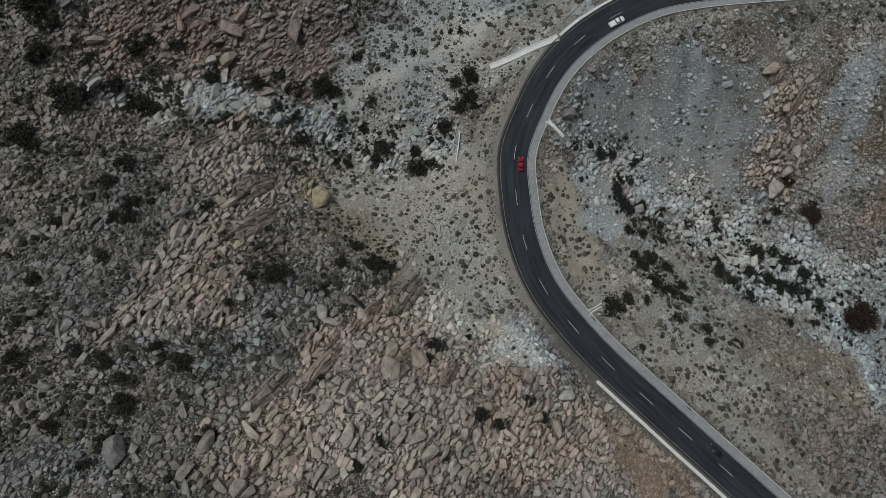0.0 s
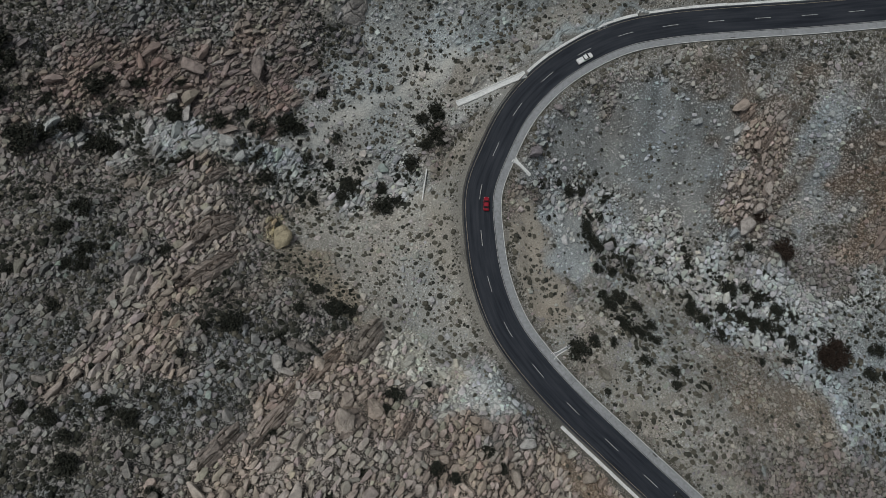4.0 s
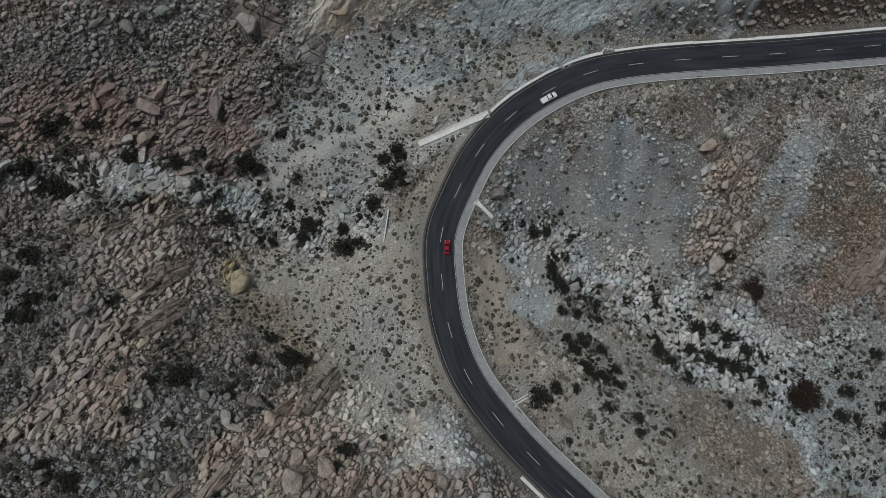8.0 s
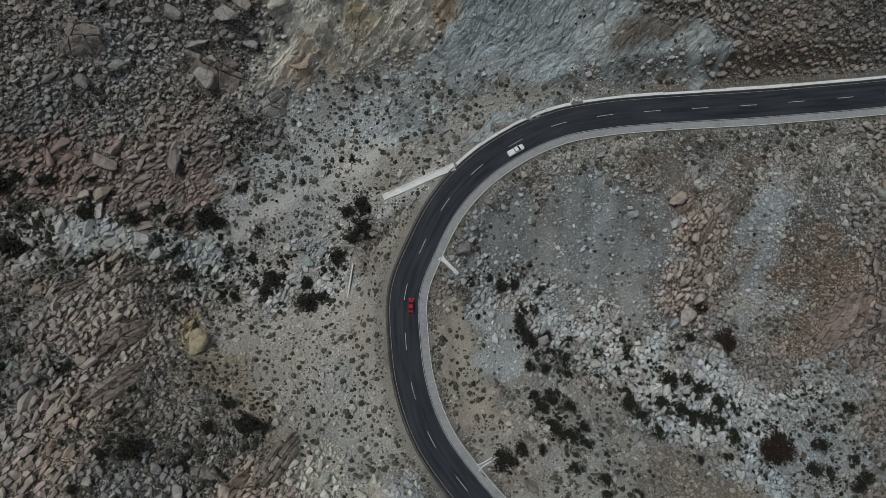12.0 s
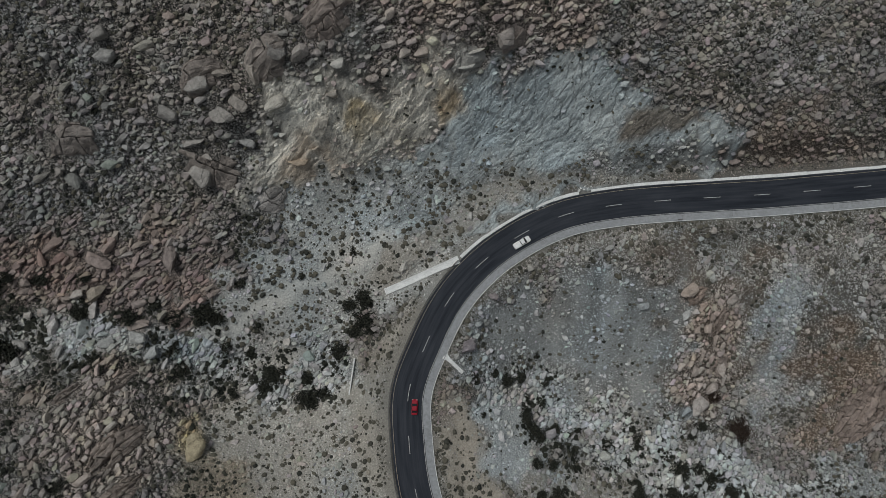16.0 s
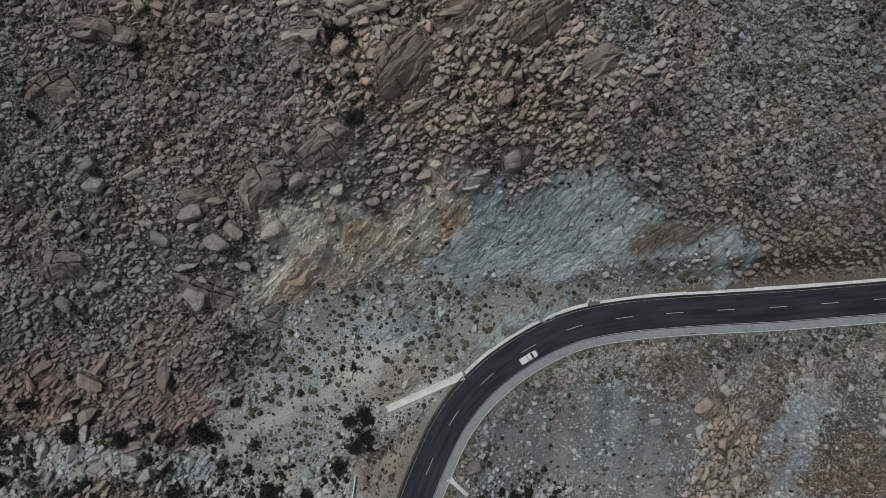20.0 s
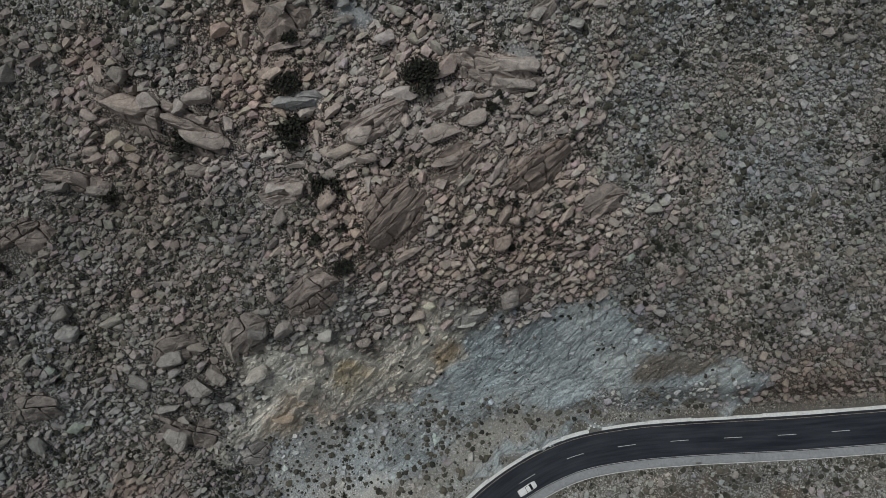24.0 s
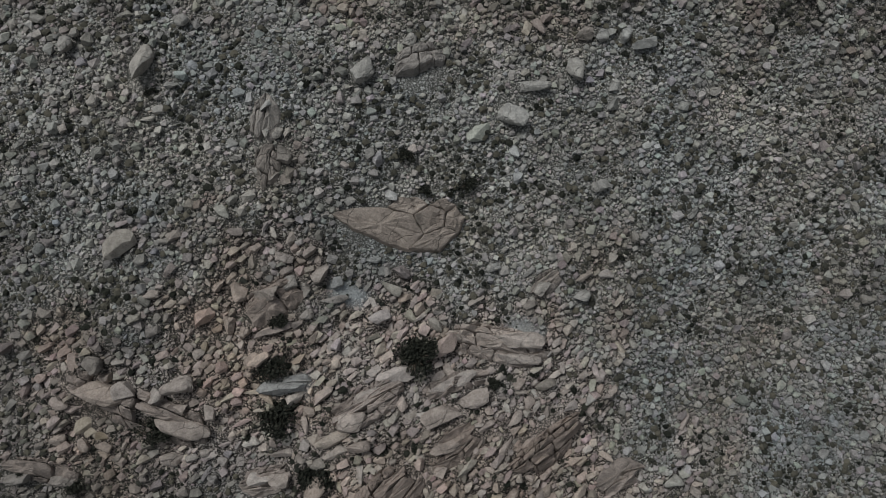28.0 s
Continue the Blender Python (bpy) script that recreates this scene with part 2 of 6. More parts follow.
BROWN_BANK = [(12, -75), (18, -82), (37, -100), (42, -105), (22, -104), (16, -92), (10, -83)]
BROWN_LOW = [(72, -50), (97, -48), (112, -58), (112, -77), (75, -75), (66, -62)]
CUT_TOE = [(18, 57), (30, 66), (45, 71), (61, 73), (78, 72), (84, 70), (84, 68), (62, 67), (47, 65), (32, 62), (21, 57)]


def inside(x, y, outline, soft, wx, wy):
    """1 within an outline, 0 outside it, with a ragged edge of that softness. wx, wy: the raggedness, -0.5 to 0.5."""
    out = np.zeros(x.shape)
    xs, ys = [p[0] for p in outline], [p[1] for p in outline]
    pad = soft * 4 + 1
    sel = np.where((x > min(xs) - pad) & (x < max(xs) + pad) & (y > min(ys) - pad) & (y < max(ys) + pad))[0]
    if not len(sel):
        return out
    px, py = x[sel] + wx[sel] * soft * 5.0, y[sel] + wy[sel] * soft * 5.0
    best, odd = np.full(px.shape, 1e9), np.zeros(px.shape, bool)
    pts = outline + outline[:1]
    for (ax, ay), (bx, by) in zip(pts[:-1], pts[1:]):
        ex, ey = bx - ax, by - ay
        u = np.clip(((px - ax) * ex + (py - ay) * ey) / (ex * ex + ey * ey + 1e-9), 0, 1)
        best = np.minimum(best, np.hypot(px - ax - u * ex, py - ay - u * ey))
        if ay != by:
            odd ^= ((ay > py) != (by > py)) & (px < (bx - ax) * (py - ay) / (by - ay) + ax)
    out[sel] = smooth(-soft, soft, np.where(odd, best, -best))
    return out


def ragged(x, y):
    return fbm(x / 7, y / 7, 4, 210) - 0.5, fbm(x / 7 + 40, y / 7 + 7, 4, 220) - 0.5


# outline, softness, soil colour, stone colour, stones, stone size, scrub, roughness
PINK, GREY = (0.30, 0.255, 0.223), (0.245, 0.24, 0.227)
REGIONS = [
    # rubble slopes: near-black soil has the shade of the gaps between stones put in
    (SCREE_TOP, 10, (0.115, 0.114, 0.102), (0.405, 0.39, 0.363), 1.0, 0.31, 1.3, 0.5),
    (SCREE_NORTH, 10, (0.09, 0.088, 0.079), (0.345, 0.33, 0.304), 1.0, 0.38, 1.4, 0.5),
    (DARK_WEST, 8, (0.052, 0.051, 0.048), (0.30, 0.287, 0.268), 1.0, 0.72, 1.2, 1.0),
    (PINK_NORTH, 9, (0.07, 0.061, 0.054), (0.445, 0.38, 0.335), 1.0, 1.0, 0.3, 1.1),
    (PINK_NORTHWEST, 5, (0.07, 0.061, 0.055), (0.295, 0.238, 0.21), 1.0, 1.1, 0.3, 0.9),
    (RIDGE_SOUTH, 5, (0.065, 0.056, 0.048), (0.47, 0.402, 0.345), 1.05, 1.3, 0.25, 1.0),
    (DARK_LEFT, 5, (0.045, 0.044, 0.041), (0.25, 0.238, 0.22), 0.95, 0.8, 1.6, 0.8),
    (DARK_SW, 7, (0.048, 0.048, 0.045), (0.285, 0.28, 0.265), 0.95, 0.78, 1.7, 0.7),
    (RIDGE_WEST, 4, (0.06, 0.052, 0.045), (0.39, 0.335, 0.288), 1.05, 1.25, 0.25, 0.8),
    (EAST_SLOPE, 7, (0.122, 0.115, 0.103), (0.45, 0.442, 0.42), 0.14, 0.65, 1.4, 0.25),
    (TALUS_NORTH, 6, (0.44, 0.445, 0.422), (0.47, 0.475, 0.46), 0.2, 0.7, 2.8, 0.15),
    (FAN_NORTH, 5, (0.40, 0.402, 0.378), (0.48, 0.48, 0.465), 0.18, 0.75, 2.5, 0.12),
    (SCRUB_WEST, 6, (0.38, 0.366, 0.326), (0.45, 0.44, 0.412), 0.2, 0.65, 2.2, 0.12),
    (BROWN_EAST, 7, (0.118, 0.088, 0.065), (0.36, 0.305, 0.257), 0.17, 0.65, 0.9, 0.3),
    (SCRUB_SOUTH, 6, (0.32, 0.303, 0.263), (0.42, 0.412, 0.387), 0.28, 0.65, 2.4, 0.18),
    (SCRUB_SOUTHEAST, 4, (0.35, 0.33, 0.283), (0.35, 0.34, 0.315), 0.25, 0.6, 2.4, 0.12),
    (SHOULDER_NORTH, 3.5, (0.145, 0.136, 0.118), (0.42, 0.41, 0.385), 0.2, 0.8, 2.4, 0.12),
    (BROWN_LOW, 6, (0.215, 0.18, 0.14), (0.38, 0.35, 0.31), 0.2, 0.6, 0.8, 0.1),
    (BROWN_BANK, 2.5, (0.24, 0.18, 0.125), (0.40, 0.325, 0.26), 0.3, 0.8, 0.5, 0.3),
    (BROWN_MID, 6, (0.18, 0.15, 0.115), (0.31, 0.285, 0.25), 0.4, 0.55, 0.7, 0.1),
    (BROWN_BAND, 6, (0.135, 0.11, 0.088), (0.42, 0.385, 0.34), 0.14, 0.68, 1.0, 0.25),
    (BLUE_SCREE, 7, (0.255, 0.265, 0.258), (0.47, 0.483, 0.48), 0.14, 0.5, 0.8, 0.12),
    (BLUE_STRIP, 4, (0.24, 0.25, 0.245), (0.43, 0.44, 0.435), 0.55, 0.5, 0.4, 0.12),
    (RAVINE, 5, (0.12, 0.126, 0.124), (0.54, 0.553, 0.542), 1.05, 0.8, 0.6, 0.4),
    (EAST_DARK, 6, (0.215, 0.228, 0.226), (0.38, 0.393, 0.385), 0.35, 0.8, 1.8, 0.2),
    (WHITE_GRAVEL, 3.5, (0.42, 0.445, 0.445), (0.56, 0.58, 0.575), 0.2, 0.6, 0.4, 0.1),
    (WASH_WEST, 4, (0.16, 0.165, 0.16), (0.47, 0.478, 0.465), 0.95, 1.1, 0.4, 0.5),
    (SAND_WEST, 2.5, (0.36, 0.338, 0.295), (0.37, 0.35, 0.315), 0.13, 0.5, 2.4, 0.06),
    (SAND_EAST, 2.5, (0.43, 0.385, 0.322), (0.39, 0.37, 0.335), 0.06, 0.5, 2.6, 0.06),
    (OUTCROP_EAST, 3, (0.13, 0.104, 0.083), (0.42, 0.345, 0.292), 0.9, 1.15, 0.3, 0.6),
    (OUTCROP_FAR, 5, (0.12, 0.10, 0.085), (0.29, 0.24, 0.212), 1.0, 1.1, 0.15, 0.7),
    (PALE_SLOPE, 4, (0.45, 0.46, 0.44), (0.66, 0.665, 0.645), 0.8, 0.6, 0.8, 0.3),
    (CUT_FACE, 3.0, (0.465, 0.512, 0.52), (0.48, 0.52, 0.525), 0.06, 0.6, 0.45, 0.5),
    (CUT_FOOT, 5, (0.43, 0.445, 0.43), (0.46, 0.475, 0.465), 0.2, 0.6, 3.0, 0.25),
    (CUT_TOE, 2.5, (0.25, 0.255, 0.245), (0.40, 0.41, 0.40), 0.4, 0.6, 1.6, 0.2),
    (CUT_BROW, 1.5, (0.21, 0.188, 0.16), (0.32, 0.285, 0.25), 0.1, 0.8, 0.2, 0.6),
    (CUT_PALE, 5, (0.79, 0.745, 0.655), (0.6, 0.56, 0.49), 0.06, 0.9, 0.3, 0.9),
    (OCHRE_A, 2, (0.62, 0.49, 0.335), (0.46, 0.37, 0.25), 0.04, 0.9, 0.1, 0.9),
    (OCHRE_B, 2, (0.64, 0.53, 0.35), (0.5, 0.42, 0.28), 0.04, 0.9, 0.1, 0.9),
    (OCHRE_C, 3, (0.58, 0.495, 0.40), (0.42, 0.345, 0.265), 0.04, 0.9, 0.2, 0.9),
    (KERB_BANK, 2.0, (0.31, 0.295, 0.262), (0.38, 0.365, 0.335), 0.2, 0.6, 2.4, 0.12),
    (BROWN_CUT, 4, (0.10, 0.082, 0.067), (0.25, 0.21, 0.178), 0.6, 0.75, 0.3, 0.4),
    (PALE_TRACK, 2.2, (0.56, 0.55, 0.51), (0.46, 0.455, 0.43), 0.06, 0.5, 0.7, 0.1),
    (SAND_PATCH, 2, (0.43, 0.415, 0.375), (0.42, 0.41, 0.385), 0.15, 0.6, 0.7, 0.1),
    (BROWN_TAIL, 4, (0.30, 0.258, 0.2), (0.38, 0.335, 0.27), 0.45, 0.7, 1.2, 0.2),
    (PALE_YELLOW, 3, (0.44, 0.41, 0.345), (0.58, 0.545, 0.47), 0.55, 0.8, 0.7, 0.4),
    (BARE_A, 1.2, (0.42, 0.435, 0.435), (0.42, 0.43, 0.43), 0.05, 0.5, 0.0, 0.1),
    (BARE_B, 1.2, (0.38, 0.39, 0.39), (0.4, 0.41, 0.41), 0.05, 0.5, 0.0, 0.1),
    (BARE_C, 1.2, (0.38, 0.385, 0.375), (0.4, 0.4, 0.39), 0.05, 0.5, 0.0, 0.1),
    (YELLOW_KNOB, 2.5, (0.29, 0.255, 0.18), (0.46, 0.385, 0.235), 0.6, 1.0, 0.15, 0.5),
]


def survey(x, y):
    """Soil and stone colours, stones, stone size, scrub and roughness, point by point."""
    n = len(x)
    patch = fbm(x / 23, y / 23, 4, 90)[:, None]
    fine = fbm(x / 5, y / 5, 3, 95)[:, None]
    # dark soil here too, with the shade between stones mixed into its colour
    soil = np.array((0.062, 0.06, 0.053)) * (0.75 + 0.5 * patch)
    stone = np.array(PINK) * patch + np.array(GREY) * (1 - patch)
    rest = np.tile(np.array((0.95, 0.72, 1.2, 0.7)), (n, 1))
    wx, wy = ragged(x, y)
    for outline, soft, earth, rock, *values in REGIONS:
        m = inside(x, y, outline, soft, wx, wy)[:, None]
        soil = soil * (1 - m) + np.array(earth) * m
        stone = stone * (1 - m) + np.array(rock) * m
        rest = rest * (1 - m) + np.array(values) * m
    tone = 0.78 + 0.44 * fine
    # rain has drawn streaks down the bank inside the bend
    rills = inside(x, y, EAST_SLOPE, 6, wx, wy)[:, None] * (fbm(x / 3.2, y / 26, 4, 130)[:, None] - 0.5)
    tone = tone * (1 + 0.9 * rills)
    warm = (fbm(x / 13 + 5, y / 13, 3, 110)[:, None] - 0.5) * np.array((0.18, 0.0, -0.16))
    pale = 0.7 + 0.6 * fbm(x / 8, y / 8 + 3, 4, 120)[:, None]
    return soil * tone * (1 + 0.5 * warm), stone * (1 + warm) * pale, rest


CHUTE = ((8.6, 40.2), (-15.2, 30.1))
CHUTE_WAY = ((CHUTE[1][0] - CHUTE[0][0]) / 668.4, (CHUTE[1][1] - CHUTE[0][1]) / 668.4)


def surface(x, y, rough=None):
    """The height of the ground, with its roughness and the road's bed and banks."""
    if rough is None:
        rough = survey(x, y)[2][:, 3]
    z = landform(x, y)
    dist, side, num = road_near(x, y)
    # blocky relief along the grain of the rock, which runs north-east
    u, v = (x * 0.78 + y * 0.62), (-x * 0.62 + y * 0.78)
    relief = (fbm(u / 14, v / 6, 5, 10) - 0.5) * 5.0 + (np.abs(fbm(u / 5, v / 2.2, 3, 20) - 0.5) - 0.12) * -5.0
    away = smooth(8.5, 16, dist)
    z = z + relief * rough * away
    # the long drain chute lies in a straight cut
    run = np.clip(((x - CHUTE[0][0]) * CHUTE_WAY[0] + (y - CHUTE[0][1]) * CHUTE_WAY[1]), 0, 1)
    off = np.hypot(x - CHUTE[0][0] - run * (CHUTE[1][0] - CHUTE[0][0]), y - CHUTE[0][1] - run * (CHUTE[1][1] - CHUTE[0][1]))
    cut = smooth(6.0, 1.6, off)
    z = z * (1 - cut) + (-1.35 - 0.75 * run) * cut
    bed = road_z(num) - 0.22 - 0.05 * np.maximum(dist - 7, 0)
    mix = smooth(7.6, 15.0, dist)
    return bed * (1 - mix) + z * mix


# ---- materials ----


def material(name):
    m = bpy.data.materials.new(name)
    m.use_nodes = True
    return m, m.node_tree, m.node_tree.nodes["Principled BSDF"]


def noise_node(nt, scale, detail=4, rough=0.6, coords=None):
    n = nt.nodes.new("ShaderNodeTexNoise")
    n.inputs["Scale"].default_value, n.inputs["Detail"].default_value, n.inputs["Roughness"].default_value = scale, detail, rough
    if coords:
        nt.links.new(coords, n.inputs["Vector"])
    return n.outputs["Fac"]


def remap(nt, value, a, b, c, d):
    n = nt.nodes.new("ShaderNodeMapRange")
    n.clamp = True
    for k, v in zip(("From Min", "From Max", "To Min", "To Max"), (a, b, c, d)):
        n.inputs[k].default_value = v
    nt.links.new(value, n.inputs["Value"])
    return n.outputs["Result"]


def scaled(nt, colour, factor):
    """A colour times a grey factor."""
    n = nt.nodes.new("ShaderNodeVectorMath")
    n.operation = "SCALE"
    nt.links.new(colour, n.inputs[0])
    nt.links.new(factor, n.inputs["Scale"])
    return n.outputs["Vector"]


def mixed(nt, factor, a, b):
    n = nt.nodes.new("ShaderNodeMix")
    n.data_type = "RGBA"
    for sock, v in ((n.inputs[0], factor), (n.inputs[6], a), (n.inputs[7], b)):
        if isinstance(v, (tuple, float, int)):
            sock.default_value = v if not isinstance(v, tuple) else (*v, 1)
        else:
            nt.links.new(v, sock)
    return n.outputs[2]


def attribute(nt, name, socket="Color"):
    n = nt.nodes.new("ShaderNodeAttribute")
    n.attribute_name = name
    return n.outputs[socket]


def math_node(nt, op, a, b):
    n = nt.nodes.new("ShaderNodeMath")
    n.operation = op
    for sock, v in ((n.inputs[0], a), (n.inputs[1], b)):
        if isinstance(v, (float, int)):
            sock.default_value = v
        else:
            nt.links.new(v, sock)
    return n.outputs[0]


def bumped(nt, bsdf, height, strength, distance):
    n = nt.nodes.new("ShaderNodeBump")
    n.inputs["Strength"].default_value, n.inputs["Distance"].default_value = strength, distance
    nt.links.new(height, n.inputs["Height"])
    nt.links.new(n.outputs[0], bsdf.inputs["Normal"])


def ground_material():
    """Soil with gravel and small stones of two sizes lying in it."""
    m, nt, bsdf = material("stony_ground")
    geo = nt.nodes.new("ShaderNodeNewGeometry").outputs["Position"]
    soil, stone, cover = attribute(nt, "soil"), attribute(nt, "stone"), attribute(nt, "cover", "Fac")
    height = None
    warp = nt.nodes.new("ShaderNodeTexNoise")
    warp.inputs["Scale"].default_value = 1.3
    nt.links.new(geo, warp.inputs["Vector"])
    push = nt.nodes.new("ShaderNodeVectorMath")
    push.operation = "MULTIPLY_ADD"
    nt.links.new(warp.outputs["Color"], push.inputs[0])
    push.inputs[1].default_value = (0.55, 0.55, 0.55)
    nt.links.new(geo, push.inputs[2])
    grain = noise_node(nt, 2.2, 6, 0.7, geo)
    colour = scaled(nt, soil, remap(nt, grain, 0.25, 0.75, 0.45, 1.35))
    for scale, size, rise in ((5.6, 0.55, 0.07), (3.1, 0.52, 0.13), (1.7, 0.46, 0.24)):
        vor = nt.nodes.new("ShaderNodeTexVoronoi")
        vor.inputs["Scale"].default_value, vor.inputs["Randomness"].default_value = scale, 1.0
        nt.links.new(push.outputs[0], vor.inputs["Vector"])
        sep = nt.nodes.new("ShaderNodeSeparateColor")
        nt.links.new(vor.outputs["Color"], sep.inputs[0])
        # a cell holds a stone where its own chance is below the cover of stones there
        there = remap(nt, math_node(nt, "SUBTRACT", cover, sep.outputs[0]), 0.0, 0.06, 0.0, 1.0)
        body = remap(nt, vor.outputs["Distance"], size * 0.78, size * 1.15, 1.0, 0.0)
        mask = math_node(nt, "MULTIPLY", there, body)
        shade = remap(nt, sep.outputs[1], 0, 1, 0.55, 1.6)
        colour = mixed(nt, mask, colour, scaled(nt, stone, shade))
        dome = math_node(nt, "MULTIPLY", mask, remap(nt, vor.outputs["Distance"], 0, size, rise, rise * 0.45))
        height = dome if height is None else math_node(nt, "MAXIMUM", height, dome)
    height = math_node(nt, "ADD", height, math_node(nt, "MULTIPLY", noise_node(nt, 4.0, 5, 0.7, geo), 0.12))
    # ledges of bedded rock that run north-east
    ledge = attribute(nt, "ledge", "Fac")
    turned = nt.nodes.new("ShaderNodeMapping")
    turned.vector_type = "TEXTURE"
    turned.inputs["Rotation"].default_value = (0, 0, radians(40))
    turned.inputs["Scale"].default_value = (6.0, 1.3, 4.0)
    nt.links.new(push.outputs[0], turned.inputs[0])
    bed = noise_node(nt, 1.0, 7, 0.72, turned.outputs[0])
    tone = math_node(nt, "ADD", 1.0, math_node(nt, "MULTIPLY", ledge, remap(nt, bed, 0.34, 0.66, -0.5, 0.42)))
    colour = scaled(nt, colour, tone)
    # joints split the bedrock into faces, each with a tone and a height of its own
    jointed = nt.nodes.new("ShaderNodeMapping")
    jointed.vector_type = "TEXTURE"
    jointed.inputs["Rotation"].default_value = (0, 0, radians(40))
    jointed.inputs["Scale"].default_value = (5.2, 2.0, 3.0)
    nt.links.new(push.outputs[0], jointed.inputs[0])
    joints, faces = nt.nodes.new("ShaderNodeTexVoronoi"), nt.nodes.new("ShaderNodeTexVoronoi")
    joints.feature = "DISTANCE_TO_EDGE"
    for v in (joints, faces):
        v.inputs["Scale"].default_value = 1.0
        nt.links.new(jointed.outputs[0], v.inputs["Vector"])
    own = nt.nodes.new("ShaderNodeSeparateColor")
    nt.links.new(faces.outputs["Color"], own.inputs[0])
    split = remap(nt, joints.outputs["Distance"], 0.0, 0.035, -0.4, 0.0)
    colour = scaled(nt, colour, math_node(nt, "ADD", 1.0, math_node(nt, "MULTIPLY", ledge, math_node(nt, "ADD", split, remap(nt, own.outputs[0], 0, 1, -0.16, 0.16)))))
    step = math_node(nt, "ADD", math_node(nt, "MULTIPLY", split, 0.6), math_node(nt, "MULTIPLY", own.outputs[1], 0.5))
    height = math_node(nt, "ADD", height, math_node(nt, "MULTIPLY", ledge, step))
    height = math_node(nt, "ADD", height, math_node(nt, "MULTIPLY", ledge, math_node(nt, "MULTIPLY", bed, 1.8)))
    nt.links.new(colour, bsdf.inputs["Base Color"])
    bsdf.inputs["Roughness"].default_value = 0.95
    bsdf.inputs["Specular IOR Level"].default_value = 0.15
    bumped(nt, bsdf, height, 1.0, 1.0)
    return m


def stone_material(name, single):
    """Weathered granite: the stone's own colour, fine grain, dark stains and pale worn faces."""
    m, nt, bsdf = material(name)
    geo = nt.nodes.new("ShaderNodeNewGeometry").outputs["Position"]
    own = nt.nodes.new("ShaderNodeObjectInfo").outputs["Color"] if single else attribute(nt, "stone")
    grain = noise_node(nt, 3.0, 8, 0.75, geo)
    stain = noise_node(nt, 0.55, 5, 0.65, geo)
    colour = scaled(nt, own, remap(nt, grain, 0.3, 0.7, 0.68, 1.3))
    colour = scaled(nt, colour, remap(nt, stain, 0.34, 0.6, 0.7, 1.1))
    relief = math_node(nt, "ADD", math_node(nt, "MULTIPLY", grain, 0.18), math_node(nt, "MULTIPLY", stain, 0.3))
    if single:
        crack = nt.nodes.new("ShaderNodeTexVoronoi")
        crack.feature = "DISTANCE_TO_EDGE"
        crack.inputs["Scale"].default_value = 0.28
        bent = nt.nodes.new("ShaderNodeVectorMath")
        bent.operation = "MULTIPLY_ADD"
        wob = nt.nodes.new("ShaderNodeTexNoise")
        wob.inputs["Scale"].default_value = 0.7
        nt.links.new(geo, wob.inputs["Vector"])
        nt.links.new(wob.outputs["Color"], bent.inputs[0])
        bent.inputs[1].default_value = (1.6, 1.6, 1.6)
        nt.links.new(geo, bent.inputs[2])
        grained = nt.nodes.new("ShaderNodeMapping")
        grained.vector_type = "TEXTURE"
        grained.inputs["Rotation"].default_value = (0, 0, radians(40))
        grained.inputs["Scale"].default_value = (3.3, 1.2, 1.6)
        nt.links.new(bent.outputs[0], grained.inputs[0])
        nt.links.new(grained.outputs[0], crack.inputs["Vector"])
        line = remap(nt, crack.outputs["Distance"], 0.0, 0.02, 0.0, 1.0)
        colour = scaled(nt, colour, remap(nt, line, 0, 1, 0.82, 1.0))
        relief = math_node(nt, "ADD", relief, math_node(nt, "MULTIPLY", line, 0.18))
    nt.links.new(colour, bsdf.inputs["Base Color"])
    bsdf.inputs["Roughness"].default_value = 0.9
    bsdf.inputs["Specular IOR Level"].default_value = 0.2
    bumped(nt, bsdf, relief, 0.9, 1.0)
    return m


def leaf_material(name, colour, dry):
    m, nt, bsdf = material(name)
    r = nt.nodes.new("ShaderNodeNewGeometry").outputs["Random Per Island"]
    nt.links.new(mixed(nt, r, colour, dry), bsdf.inputs["Base Color"])
    bsdf.inputs["Roughness"].default_value = 0.85
    bsdf.inputs["Specular IOR Level"].default_value = 0.1
    return m


def plain_material(name, colour, scale=1.5, low=0.8, high=1.15, rough=0.85, bump=0.02):
    m, nt, bsdf = material(name)
    geo = nt.nodes.new("ShaderNodeNewGeometry").outputs["Position"]
    rgb = nt.nodes.new("ShaderNodeRGB")
    rgb.outputs[0].default_value = (*colour, 1)
    a = noise_node(nt, scale, 6, 0.65, geo)
    b = noise_node(nt, scale * 0.16, 4, 0.6, geo)
    col = scaled(nt, rgb.outputs[0], remap(nt, a, 0.3, 0.7, low, high))
    col = scaled(nt, col, remap(nt, b, 0.3, 0.7, (1 + low) / 2, (1 + high) / 2))
    nt.links.new(col, bsdf.inputs["Base Color"])
    bsdf.inputs["Roughness"].default_value = rough
    if bump:
        bumped(nt, bsdf, a, 0.6, bump)
    return m


